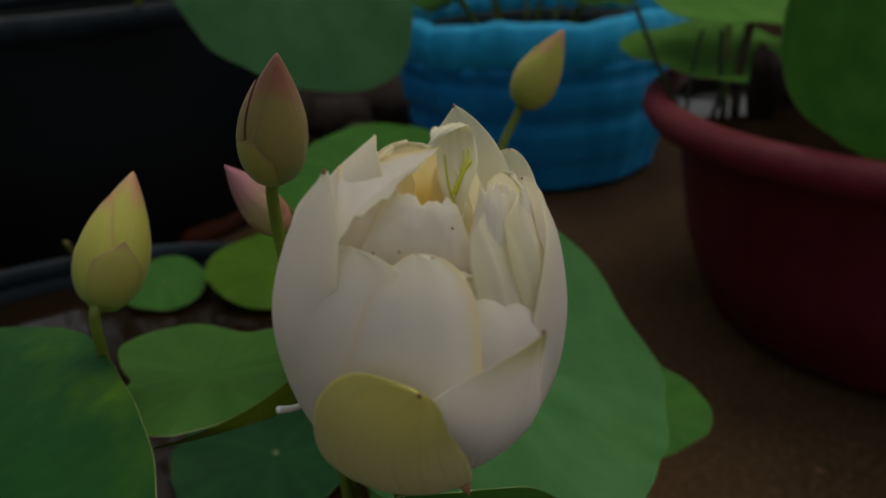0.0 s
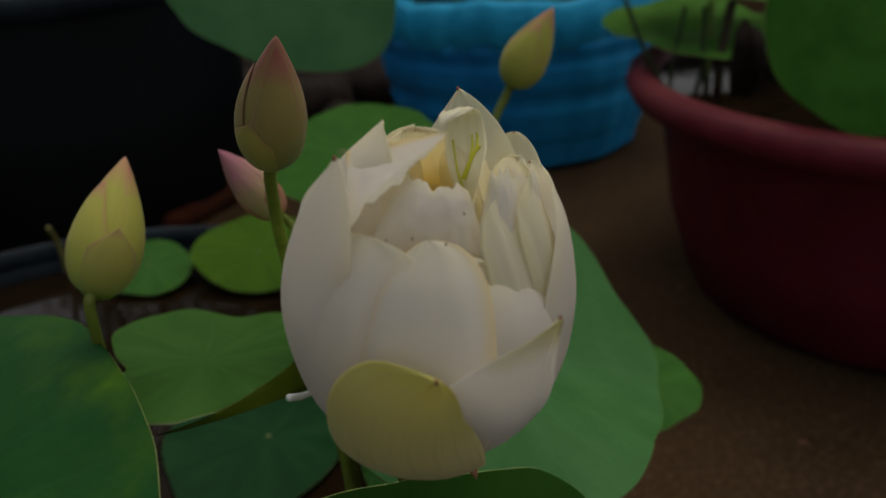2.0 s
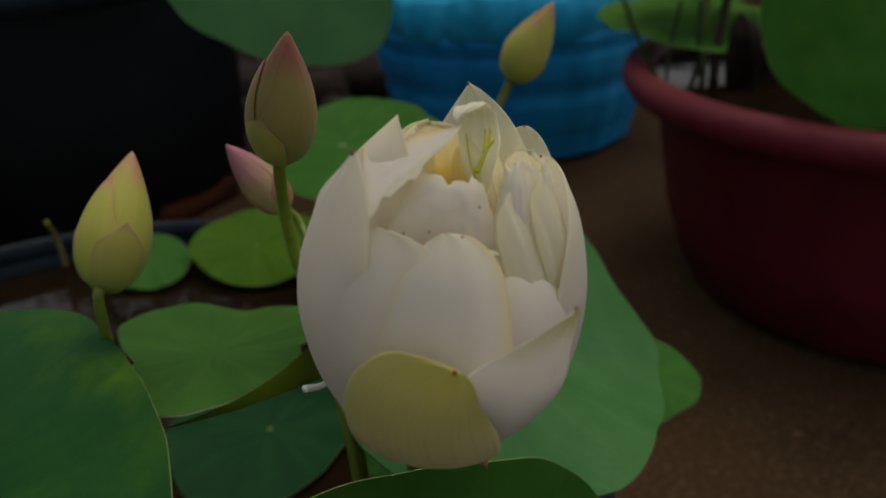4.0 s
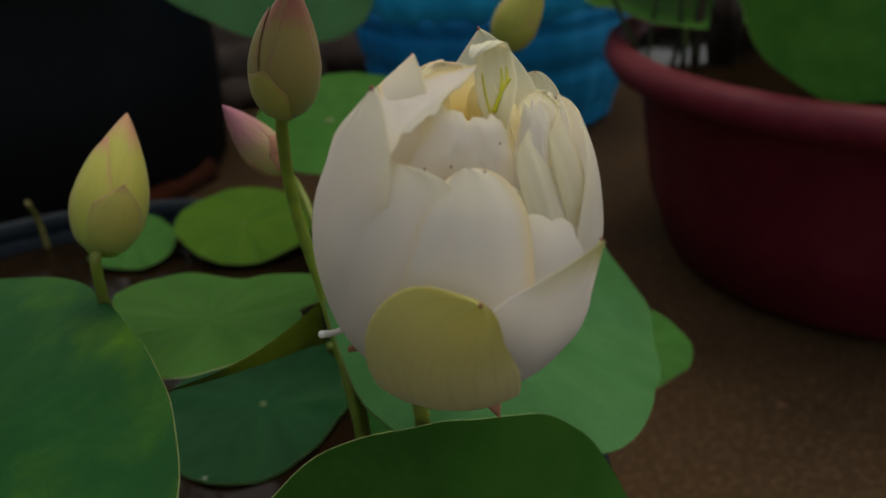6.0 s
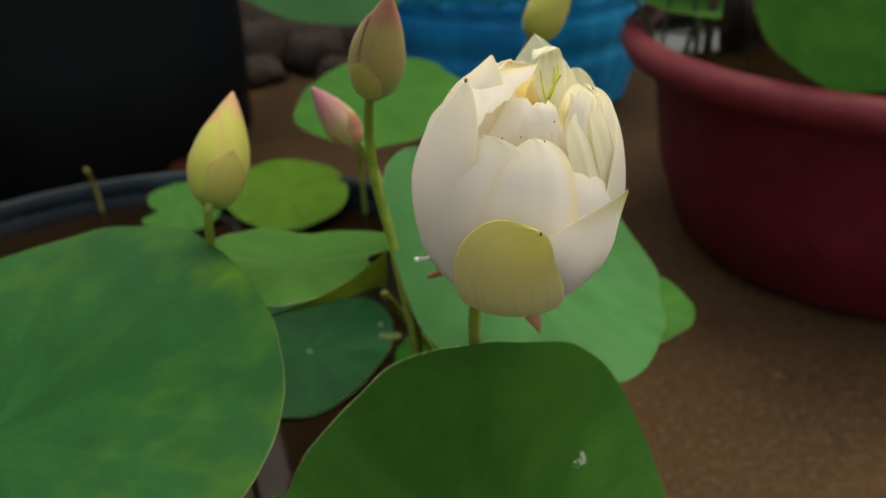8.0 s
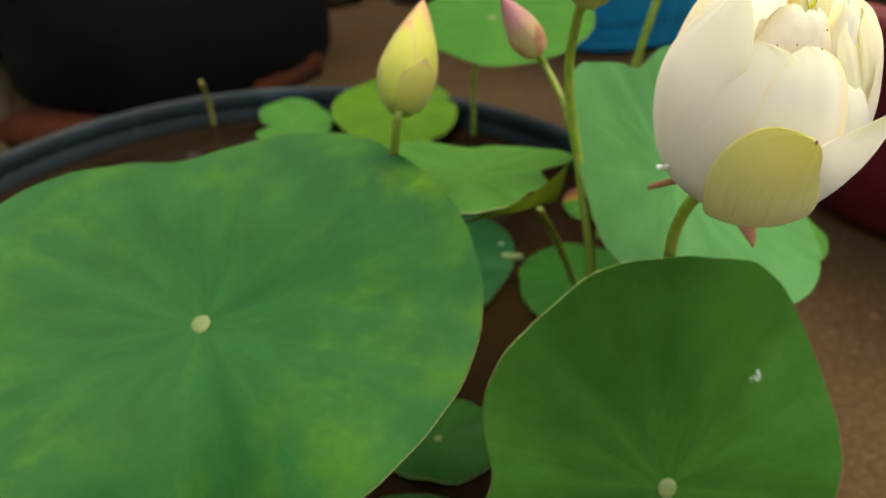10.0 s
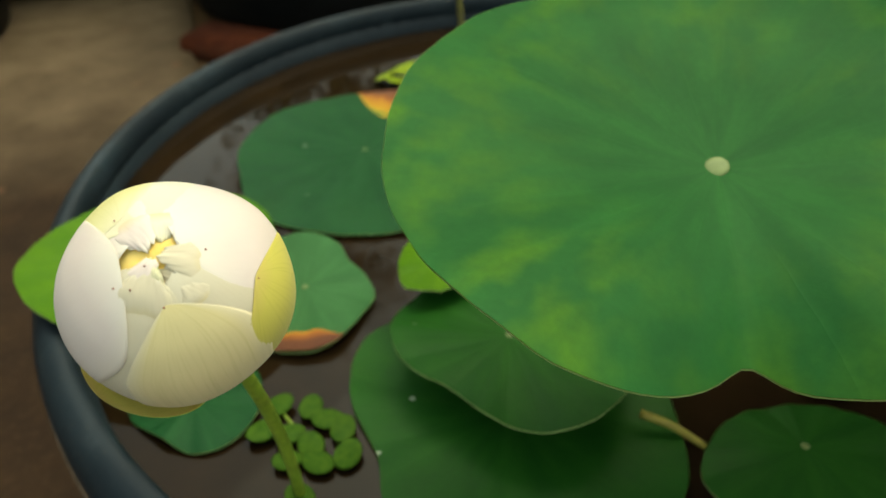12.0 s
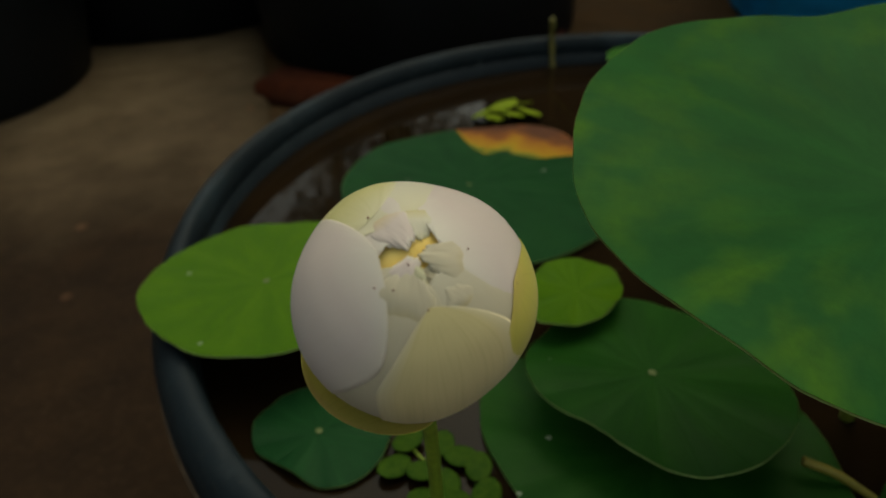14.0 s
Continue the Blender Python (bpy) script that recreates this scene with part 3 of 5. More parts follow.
def shell_petal(body, az, tip, left, right, layer=0.0, az_tip=None, flare=0.0, flare_from=0.45, flare_side=0.0, drift=0.0, ragged=0.0, cup=0.00022, ripple=0.00010, roll=0.0, seed=0, nu=36, nv=44, thick=0.00010):
    """A petal that lies on a flower's body from its foot up to the polar angle tip. left, right: (half width in degrees, where it is widest, two numbers
    that round its shoulder). layer: how far it lies off the body. flare: how far its tip stands out. cup: how far its margins sink in. roll: margins turned out."""
    rng = random.Random(seed)
    ph = [rng.uniform(0, 6.28) for _ in range(6)]
    az_tip = az if az_tip is None else az_tip
    bm = bmesh.new()
    uvs = bm.loops.layers.uv.new("UVMap")

    def width(side, s):
        w, s0, p, q = side
        if s < s0:
            return w * (0.35 + 0.65 * math.sin(s / s0 * math.pi / 2))
        x = min((s - s0) / (1 - s0), 1.0)
        return w * max(1 - x ** p, 0.0) ** q

    grids = []
    for skin in (0, 1):
        grid = []
        for j in range(nv + 1):
            s = 1 - (1 - j / nv) ** 1.5
            th = radians(178 + (tip - 178) * s)
            e = s * s * (3 - 2 * s)
            a = radians(az + (az_tip - az) * (s ** drift if drift else e))
            mid = Vector((math.sin(th) * math.cos(a), math.sin(th) * math.sin(a), math.cos(th)))
            down = Vector((math.cos(th) * math.cos(a), math.cos(th) * math.sin(a), -math.sin(th)))
            side = Vector((-math.sin(a), math.cos(a), 0))
            row = []
            for i in range(nu + 1):
                u = -1 + 2 * i / nu
                beta = radians(width(right if u > 0 else left, s)) * u
                d = mid * math.cos(beta) + side * math.sin(beta)
                jag = ragged * e * (0.6 * math.sin(6.5 * u + ph[0]) + 0.4 * math.sin(15 * u + ph[1]))
                d += down * jag
                k = min(max((s - flare_from) / (1 - flare_from), 0.0), 1.0)
                off = layer + flare * (1 - abs(flare_side) * (0.5 - 0.5 * u * math.copysign(1, flare_side))) * k ** 1.6 - cup * max(abs(u) ** 3, s ** 14) * e + roll * abs(u) ** 8 * e
                off += ripple * e * min(1.0, abs(beta) * 3 + 0.2) * (math.sin(3.1 * u + ph[2] + 4 * s) + 0.6 * math.sin(7 * s + ph[3] + 2 * u) + 0.4 * math.sin(9 * u + ph[4]))
                row.append((bm.verts.new(body.point(d, off - (thick if skin else 0.0))), ((u + 1) / 2, s)))
            grid.append(row)
        grids.append(grid)
        for j in range(nv):
            for i in range(nu):
                quad = [grid[j][i], grid[j][i + 1], grid[j + 1][i + 1], grid[j + 1][i]]
                f = bm.faces.new([q[0] for q in (quad if skin == 0 else quad[::-1])])
                for loop, q in zip(f.loops, quad if skin == 0 else quad[::-1]):
                    loop[uvs].uv = q[1]
    a, b = grids
    rim = [(j, 0) for j in range(nv + 1)] + [(nv, i) for i in range(1, nu + 1)] + [(j, nu) for j in range(nv - 1, -1, -1)]
    for (j0, i0), (j1, i1) in zip(rim, rim[1:]):
        quad = [a[j0][i0], a[j1][i1], b[j1][i1], b[j0][i0]]
        f = bm.faces.new([q[0] for q in quad])
        for loop, q in zip(f.loops, quad):
            loop[uvs].uv = q[1]
    bmesh.ops.remove_doubles(bm, verts=bm.verts, dist=0.000004)
    return bm


def body_profile(h_total, r_max, knots):
    """Body radius by height: a smooth curve through (fraction of height, fraction of width) knots."""
    xs = [a for a, b in knots]
    ys = [b for a, b in knots]
    slope = []
    for i in range(len(xs)):
        a, b = max(i - 1, 0), min(i + 1, len(xs) - 1)
        slope.append((ys[b] - ys[a]) / (xs[b] - xs[a]))

    def prof(h):
        f = min(max(h / h_total, 0.0), xs[-1])
        i = 0
        while i < len(xs) - 2 and f > xs[i + 1]:
            i += 1
        d = xs[i + 1] - xs[i]
        t = (f - xs[i]) / d
        return r_max * max(0.0, (2 * t ** 3 - 3 * t ** 2 + 1) * ys[i] + (t ** 3 - 2 * t ** 2 + t) * d * slope[i] + (3 * t ** 2 - 2 * t ** 3) * ys[i + 1] + (t ** 3 - t ** 2) * d * slope[i + 1])
    return prof


def axis_pose(foot, tip, spin=0.0):
    d = (Vector(tip) - Vector(foot)).normalized()
    return Matrix.Translation(foot) @ Vector((0, 0, 1)).rotation_difference(d).to_matrix().to_4x4() @ pose(0, 0, 0, 0, 0, spin)


def lotus_bud(label, foot, tip, radius, mat, stalk, spin=0.0, stalk_r=0.0024, seed=0, lower=None):
    foot, tip = Vector(foot), Vector(tip)
    length = (tip - foot).length
    m = axis_pose(foot, tip)
    bud = thing("lotus_bud", label, "flower bud", m, "lotus buds")
    body = FlowerBody(length, radius, length * 0.42, [(0.0, 0.22), (0.015, 0.45), (0.05, 0.66), (0.10, 0.80), (0.18, 0.93), (0.28, 1.0), (0.38, 1.0), (0.50, 0.92), (0.62, 0.77), (0.74, 0.57), (0.84, 0.38), (0.92, 0.21), (0.97, 0.10), (1.0, 0.02)])
    L = radius * 0.022
    q = dict(cup=L * 1.1)
    rows = [
        ("petal", 80, -3, (75, 0.5, 4.0, 0.6), (75, 0.5, 4.0, 0.6), dict(layer=-3 * L, **q), mat),
        ("petal", -80, -3, (75, 0.5, 4.0, 0.6), (75, 0.5, 4.0, 0.6), dict(layer=-2 * L, **q), mat),
        ("petal", 180, -3, (70, 0.5, 4.0, 0.6), (70, 0.5, 4.0, 0.6), dict(layer=-2.5 * L, **q), mat),
        ("petal", -18 + spin, 4, (44, 0.5, 1.6, 0.9), (58, 0.5, 2.0, 0.8), dict(layer=-1 * L, **q), mat),
        ("petal", 150 + spin, 6, (56, 0.5, 1.6, 0.9), (50, 0.5, 1.6, 0.9), dict(layer=0, **q), mat),
        ("petal", -118 + spin, 19, (60, 0.5, 1.8, 0.8), (48, 0.5, 1.5, 0.9), dict(layer=1.0 * L, **q), mat),
        ("sepal", -58 + spin, 80, (36, 0.6, 1.2, 0.95), (34, 0.6, 1.2, 0.95), dict(layer=2.0 * L, **q), lower or mat),
        ("sepal", 172 + spin, 72, (34, 0.6, 1.2, 0.95), (34, 0.6, 1.2, 0.95), dict(layer=2.0 * L, **q), lower or mat),
    ]
    for i, (nm, az, tp, lf, rt, k, mt) in enumerate(rows):
        part(nm, shell_petal(body, az, tp, lf, rt, seed=seed + i, nu=24, nv=32, **k), mt, bud)
    bm = bmesh.new()
    bmesh.ops.create_uvsphere(bm, u_segments=14, v_segments=8, radius=radius * 0.46)
    for v in bm.verts:
        v.co.z = v.co.z * 0.45 + 0.0004
    part("receptacle", bm, M_STALK, bud)
    inv = m.inverted()
    part("stalk", tube([inv @ Vector(p) for p in stalk] + [Vector((0, 0, -0.009)), Vector((0, 0, 0.0005))], stalk_r * 1.2, stalk_r, 10), M_STALK, bud)
    return bud


# ---- setting ----
bm = bmesh.new()
bmesh.ops.create_grid(bm, x_segments=60, y_segments=60, size=1.0)
for v in bm.verts:
    s = lambda q: math.copysign(abs(q) ** 4 * 60 + abs(q) * 3, q)
    v.co = Vector((s(v.co.x), s(v.co.y) + 1.0, 0.0))
    if v.co.length < 5:
        v.co.z = 0.004 * noise.noise(v.co * 3.0)
ground = link_mesh("ground", bm, M_GROUND)
ground.location.z = GROUND_Z - 0.012
tagged(ground, "damp brown stained concrete yard with pale chips", "ground", kind="structure")

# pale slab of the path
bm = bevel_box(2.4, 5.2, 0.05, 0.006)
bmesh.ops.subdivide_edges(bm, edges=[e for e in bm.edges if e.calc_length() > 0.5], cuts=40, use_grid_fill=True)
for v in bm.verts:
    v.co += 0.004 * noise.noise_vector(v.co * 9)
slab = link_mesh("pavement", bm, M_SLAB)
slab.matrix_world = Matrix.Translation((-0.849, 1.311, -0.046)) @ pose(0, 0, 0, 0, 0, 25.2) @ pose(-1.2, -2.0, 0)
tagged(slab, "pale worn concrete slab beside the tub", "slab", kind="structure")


# walls out of view, added to block low sky and darken the water's reflections
def unseen_wall(name, x, y, sx, sy, h, z=-0.02):
    w = link_mesh(name, bevel_box(sx, sy, h, 0.01), M_WALL, smooth=False)
    w.location = (x, y, z)
    tagged(w, "unseen plain brown wall added to shape reflections and skylight", "wall", kind="structure")


unseen_wall("wall_north", 0.15, 4.3, 2.3, 0.2, 6.2)
unseen_wall("wall_north_east", 3.225, 4.3, 2.75, 0.2, 6.2)
# added gap that lets a strip of sky mirror in the maroon tub
unseen_wall("wall_under_opening", 1.575, 4.3, 0.55, 0.2, 1.06)
unseen_wall("wall_over_opening", 1.575, 4.3, 0.55, 0.2, 4.88, 1.30)
unseen_wall("wall_north_low", -2.75, 4.3, 3.5, 0.2, 1.5)
unseen_wall("wall_west", -4.4, 0.5, 0.2, 7.4, 2.8)


# tree beyond the low wall, seen mirrored in the water
def yard_tree(x, y):
    rng = random.Random(21)
    tree = thing("tree", "leafy dark green tree behind the low wall", "tree", Matrix.Translation((x, y, -0.02)))
    part("trunk", tube([(0, 0, 0), (0.05, 0.02, 0.9), (-0.04, 0, 1.8), (0.02, 0.03, 2.6)], 0.11, 0.05, 10), M_STALK_BROWN, tree)
    tips = []
    for i in range(11):
        a, h = i * 2.4, rng.uniform(1.7, 2.6)
        e = Vector((math.cos(a) * rng.uniform(0.5, 1.2), math.sin(a) * rng.uniform(0.4, 0.9), h + rng.uniform(0.4, 1.6)))
        part("limb", tube([(0, 0.01, h - 0.3), (e.x * 0.4, e.y * 0.4, h + 0.2), e], 0.035, 0.008, 8), M_STALK_BROWN, tree)
        tips += [e, e * 0.8 + Vector((0, 0, 0.5))]
    verts, faces = [], []
    for e in tips:
        for k in range(210):
            c = e + Vector((rng.gauss(0, 0.20), rng.gauss(0, 0.20), rng.gauss(0, 0.17)))
            u = Vector((rng.uniform(-1, 1), rng.uniform(-1, 1), rng.uniform(-1, 0.4))).normalized() * 0.055
            w = u.cross(Vector((rng.uniform(-1, 1), rng.uniform(-1, 1), 1))).normalized() * 0.022
            n = len(verts)
            verts += [c - u, c + w, c + u, c - w]
            faces.append((n, n + 1, n + 2, n + 3))
    me = bpy.data.meshes.new("crown")
    me.from_pydata(verts, [], faces)
    me.materials.append(M_LEAF_FAR)
    crown = new("crown", me)
    crown.parent = tree


yard_tree(-2.0, 5.4)


# ---- main tub ----
def tub_oval(a):
    """How far the tub is squeezed out of round at angle a."""
    return -0.0069 * math.cos(2 * a) - 0.0084 * math.sin(2 * a)


def water_tub():
    z0 = GROUND_Z
    R = TUB_R
    tub = thing("water_tub", "round black plastic water tub filled with lotus plants", "tub", Matrix.Translation((TUB.x, TUB.y, z0)))
    H = RIM_Z - z0
    squash = lambda a, r, z: (tub_oval(a) * r / R, 0.0012 * math.sin(3 * a + 0.6))
    body = [(R * 0.74, 0.0), (R * 0.76, 0.012), (R * 0.86, H * 0.45), (R * 0.950, H - 0.030), (R * 0.965, H - 0.010),
            (R * 0.942, H - 0.010), (R * 0.932, H - 0.03), (R * 0.84, H * 0.45), (R * 0.74, 0.03), (R * 0.70, 0.022)]
    part("body", lathe(body, 112, squash), [M_TUB, M_TUB_IN], tub)
    rim = [(R * 0.938, H - 0.020), (R * 0.940, H - 0.008), (R * 0.945, H - 0.002), (R * 0.954, H), (R * 0.968, H - 0.0005), (R * 0.982, H - 0.003), (R * 0.993, H - 0.008),
           (R * 1.0, H - 0.015), (R * 1.001, H - 0.024), (R * 0.990, H - 0.027), (R * 0.965, H - 0.026)]
    part("rim", lathe(rim, 128, squash, (False, False)), M_TUB, tub, "worn rolled rim")
    lip = [(R * 0.988, H - 0.0270), (R * 1.002, H - 0.0262), (R * 1.0045, H - 0.0285), (R * 1.002, H - 0.0310), (R * 0.988, H - 0.0310)]
    part("lip", lathe(lip, 128, squash, (False, False)), M_MUD_EDGE, tub, "thin muddy tan lower edge of the rim")
    return tub


water_tub()
bm = bmesh.new()
bmesh.ops.create_circle(bm, cap_ends=True, segments=112, radius=TUB_R * 0.935)
for v in bm.verts:
    a = math.atan2(v.co.y, v.co.x)
    v.co *= 1 + tub_oval(a) / TUB_R
water = link_mesh("water", bm, M_WATER, smooth=False)
water.location = (TUB.x, TUB.y, WATER_Z)
tagged(water, "still brown water filling the black tub", "water", kind="structure")


# ---- pots behind ----
def red_tub():
    x, y, z0 = 0.793, 1.172, GROUND_Z - 0.008
    H, RT, RB = 0.336, 0.418, 0.305
    tub = thing("red_tub", "maroon plastic tub with a faded red rolled rim", "tub", Matrix.Translation((x, y, z0)))
    prof = [(RB - 0.02, 0.0), (RB, 0.012), (RB + 0.035, 0.12), (RT - 0.055, H - 0.05), (RT - 0.045, H - 0.03), (RT - 0.056, H - 0.03), (RT - 0.066, H - 0.06), (RB + 0.02, 0.12), (RB - 0.02, 0.03)]
    part("body", lathe(prof, 96, lambda a, r, z: (0.0015 * math.sin(24 * a), 0)), M_POT_RED, tub)
    rim = [(RT - 0.050, H - 0.044), (RT - 0.03, H - 0.049), (RT - 0.010, H - 0.042), (RT - 0.001, H - 0.026), (RT - 0.005, H - 0.010), (RT - 0.017, H - 0.001), (RT - 0.030, H - 0.002), (RT - 0.046, H - 0.014), (RT - 0.056, H - 0.045)]
    part("rim", lathe(rim, 96, None, (False, False)), M_POT_RIM, tub, "faded red rolled rim")
    bm = bmesh.new()
    bmesh.ops.create_circle(bm, cap_ends=True, segments=72, radius=RT - 0.049)
    w = link_mesh("water", bm, M_WATER_DUSTY, smooth=False)
    w.location = (x, y, z0 + H - 0.022)
    tagged(w, "dark water in the maroon tub", "water", kind="structure")


red_tub()


def blue_pot():
    x, y, z0 = 0.315, 2.03, GROUND_Z - 0.008
    pot = thing("blue_pot", "round planter wrapped in bright blue plastic film", "planter", Matrix.Translation((x, y, z0)))
    H, R = 0.375, 0.33
    crumple = lambda a, r, z: (0.003 * math.sin(11 * a + 9 * z) + 0.003 * math.sin(27 * a + 3) - 0.006 * (math.sin(z * 45) > 0.86), 0.006 * math.sin(9 * a) * (z > 0.30))
    prof = [(R * 0.80, 0.0), (R * 0.86, 0.012)]
    for i in range(1, 24):
        f = i / 24
        prof.append((R * (0.86 + 0.16 * math.sin(f * 1.5)) - 0.008 * math.exp(-((f * 3 % 1) - 0.5) ** 2 * 220), 0.012 + f * (H - 0.09)))
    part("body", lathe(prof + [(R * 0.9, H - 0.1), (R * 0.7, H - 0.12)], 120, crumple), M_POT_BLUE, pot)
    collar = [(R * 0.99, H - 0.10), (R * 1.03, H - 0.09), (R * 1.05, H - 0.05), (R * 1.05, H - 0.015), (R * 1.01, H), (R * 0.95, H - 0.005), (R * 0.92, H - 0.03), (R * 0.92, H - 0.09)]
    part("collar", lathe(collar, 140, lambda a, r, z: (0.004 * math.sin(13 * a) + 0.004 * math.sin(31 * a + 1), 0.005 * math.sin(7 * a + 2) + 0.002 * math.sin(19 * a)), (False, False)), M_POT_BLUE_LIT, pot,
         "crumpled blue collar, coloured as lit from above")
    bm = bmesh.new()
    bmesh.ops.create_circle(bm, cap_ends=True, segments=48, radius=R * 0.93)
    part("soil", bm, M_SOIL, pot).location = (0, 0, H - 0.05)


blue_pot()


def black_pot(x, y, r_top, r_foot, h, label, ribs=True):
    pot = thing("black_pot", label, "pot", Matrix.Translation((x, y, GROUND_Z + 0.0)), "black pots")
    prof = [(r_foot - 0.02, 0.0), (r_foot, 0.015), (r_foot + (r_top - r_foot) * 0.5, h * 0.5), (r_top - 0.02, h - 0.06), (r_top - 0.018, h - 0.03), (r_top - 0.05, h - 0.03), (r_top - 0.06, h - 0.1), (r_foot, 0.05)]
    part("body", lathe(prof, 96), M_POT_BLACK, pot)
    rim = [(r_top - 0.022, h - 0.045), (r_top - 0.002, h - 0.045), (r_top + 0.004, h - 0.02), (r_top, h - 0.004), (r_top - 0.018, h), (r_top - 0.045, h - 0.004), (r_top - 0.055, h - 0.03)]
    part("rim", lathe(rim, 96, None, (False, False)), M_TUB, pot, "grey-black rolled rim")
    bm = bmesh.new()
    bmesh.ops.create_circle(bm, cap_ends=True, segments=72, radius=r_top - 0.05)
    w = link_mesh("water", bm, M_WATER, smooth=False)
    w.location = (x, y, GROUND_Z + h - 0.05)
    tagged(w, "dark water in a black pot", "water", kind="structure")


black_pot(-0.68, 1.805, 0.385, 0.355, 0.465, "large round black plastic pot behind the water tub")
black_pot(-1.64, 1.32, 0.40, 0.34, 0.40, "round black plastic pot at the edge of the path")
black_pot(-1.42, 2.02, 0.42, 0.38, 0.42, "wide black plastic pot in deep shade behind the path")


def brick(m, seed):
    rng = random.Random(seed)
    b = link_mesh("brick", bevel_box(0.20, 0.095, 0.055, 0.007, 0.004, rng), M_BRICK)
    b.matrix_world = m
    return tagged(b, "chipped red clay brick lying beside the black pot", "brick", "bricks on the ground")


brick(pose(-0.415, 1.64, -0.022, 0, 0, 62), 1)
brick(pose(-0.80, 1.385, -0.024, 0, 0, -18), 3)


def stone(x, y, r, seed):
    rng = random.Random(seed)
    bm = bmesh.new()
    bmesh.ops.create_icosphere(bm, subdivisions=3, radius=r)
    off = Vector((rng.uniform(0, 9), rng.uniform(0, 9), 0))
    for v in bm.verts:
        v.co *= 1 + 0.35 * noise.noise(v.co / r * 1.1 + off) + 0.10 * noise.noise(v.co / r * 4 + off)
        v.co.z = max(v.co.z * 0.7, -r * 0.35)
    st = link_mesh("stone", bm, M_STONE)
    st.matrix_world = pose(x, y, r * 0.33 - 0.01, 0, 0, rng.uniform(0, 360))
    tagged(st, "rough brown stone lying on the yard", "stone", "stones between the pots")


M_STONE = plain("brown_field_stone", (0.018, 0.010, 0.005), (0.048, 0.028, 0.016), 30, 0.9, 0.8, 0.006, stain=(0.06, 0.036, 0.024))
for i, (x, y, r) in enumerate([(-0.42, 2.45, 0.13), (-0.22, 2.38, 0.11), (-0.30, 2.62, 0.16), (-0.06, 2.55, 0.14), (-0.55, 2.70, 0.15), (-0.15, 2.25, 0.06), (-0.38, 2.26, 0.07)]):
    stone(x, y, r, i + 3)


# ---- lotus leaves in the tub ----
W = WATER_Z
F = WATER_Z + 0.003
UP = (0, 0, 1)
lotus_leaf("broad mid-green lotus leaf mottled with yellow, held above the water", (-0.099, 0.2757, 0.4209), (-0.12, -0.40, 0.909),
           [108, 109, 107, 108, 111, 106, 93, 87, 98, 108, 106, 104, 104, 104, 102, 99, 98, 90, 78, 84, 97, 105, 106, 107], M_LEAF, 0.0, 0.050, 0.0,
           [(-0.08, 0.34, W - 0.02), (-0.09, 0.30, 0.35)], 0.003, seed=1, thick=0.0011, notch=(272, 0.075, 6),
           rim=(12.9, -17.2, -13.5, 7.8, 2.4, 0.3, -4.2, -4.8, 0.1, -2.9, 4.5))
lotus_leaf("deep green lotus leaf standing upright before the flower", (0.0793, 0.2508, 0.355), (0.281, -0.828, 0.485),
           [73, 74, 78, 83, 89, 96, 96, 92, 92, 94, 89, 87, 83, 74, 81, 86, 88, 89, 88, 86, 82, 79, 76, 74], M_LEAF_DARK, 0.0, 0.045, 0.0,
           [(0.05, 0.36, W - 0.02), (0.06, 0.32, 0.31)], 0.003, seed=2, rim=(2.7, -0.7, 0.2, 2.3, -6.8, 1.5, -1.1, -3.0, 6.3))
lotus_leaf("pale green lotus leaf standing behind the white flower", (0.1072, 0.3944, 0.4167), (0.485, -0.376, 0.789),
           [92, 103, 121, 120, 124, 113, 96, 77, 62, 54, 59, 65, 77, 86, 88, 90, 91, 85, 81, 78, 78, 82, 81, 82], M_LEAF_GLAUCOUS, 0.0, 0.05, 0.0,
           [(0.09, 0.46, W - 0.02), (0.095, 0.42, 0.35)], 0.003, seed=3, rim=(10.2, -14.4, -7.5, 6.4, -8.0, 1.6, -7.5))


def folded_leaf():
    leaf = lotus_leaf("light green folded lotus leaf with an olive underside", (0.003, 0.363, 0.436), (0, 0.2, 0.98),
                      [34, 55, 63, 57, 49, 69, 68, 45, 30, 35, 41, 47, 52, 46, 38, 39], M_LEAF_OLIVE, 0.0, 0.05, 0.0008, None, seed=4, hub=False)
    inv = leaf.matrix_world.inverted()
    a, b = Vector((-0.004, 0.313, 0.440)), Vector((0.047, 0.342, 0.452))
    join = Vector((0.040, 0.398, 0.394))
    bm = bmesh.new()
    rows = []
    for i in range(17):
        t = i / 16
        top = a.lerp(b, t) + Vector((0.004, -0.006, 0.0)) * math.sin(t * math.pi)
        row = []
        for j in range(9):
            q = j / 8
            p = top.lerp(join, q * 0.75 * max(0.0, (t - 0.25) / 0.75) ** 1.2 + 0.02 * q)
            p += Vector((0, -0.006, -0.004)) * math.sin(q * math.pi) * t
            row.append(bm.verts.new(inv @ p))
        rows.append(row)
    for r0, r1 in zip(rows, rows[1:]):
        for j in range(8):
            bm.faces.new((r0[j], r1[j], r1[j + 1], r0[j + 1]))
    bmesh.ops.solidify(bm, geom=list(bm.faces), thickness=0.0006)
    part("folded_margin", bm, M_UNDER, leaf, "olive underside folded forward")
    part("stalk", tube([inv @ Vector(p) for p in [(0.085, 0.47, W - 0.02), (0.06, 0.43, 0.34), (0.040, 0.398, 0.396)]], 0.0022, 0.0020), M_STALK, leaf)


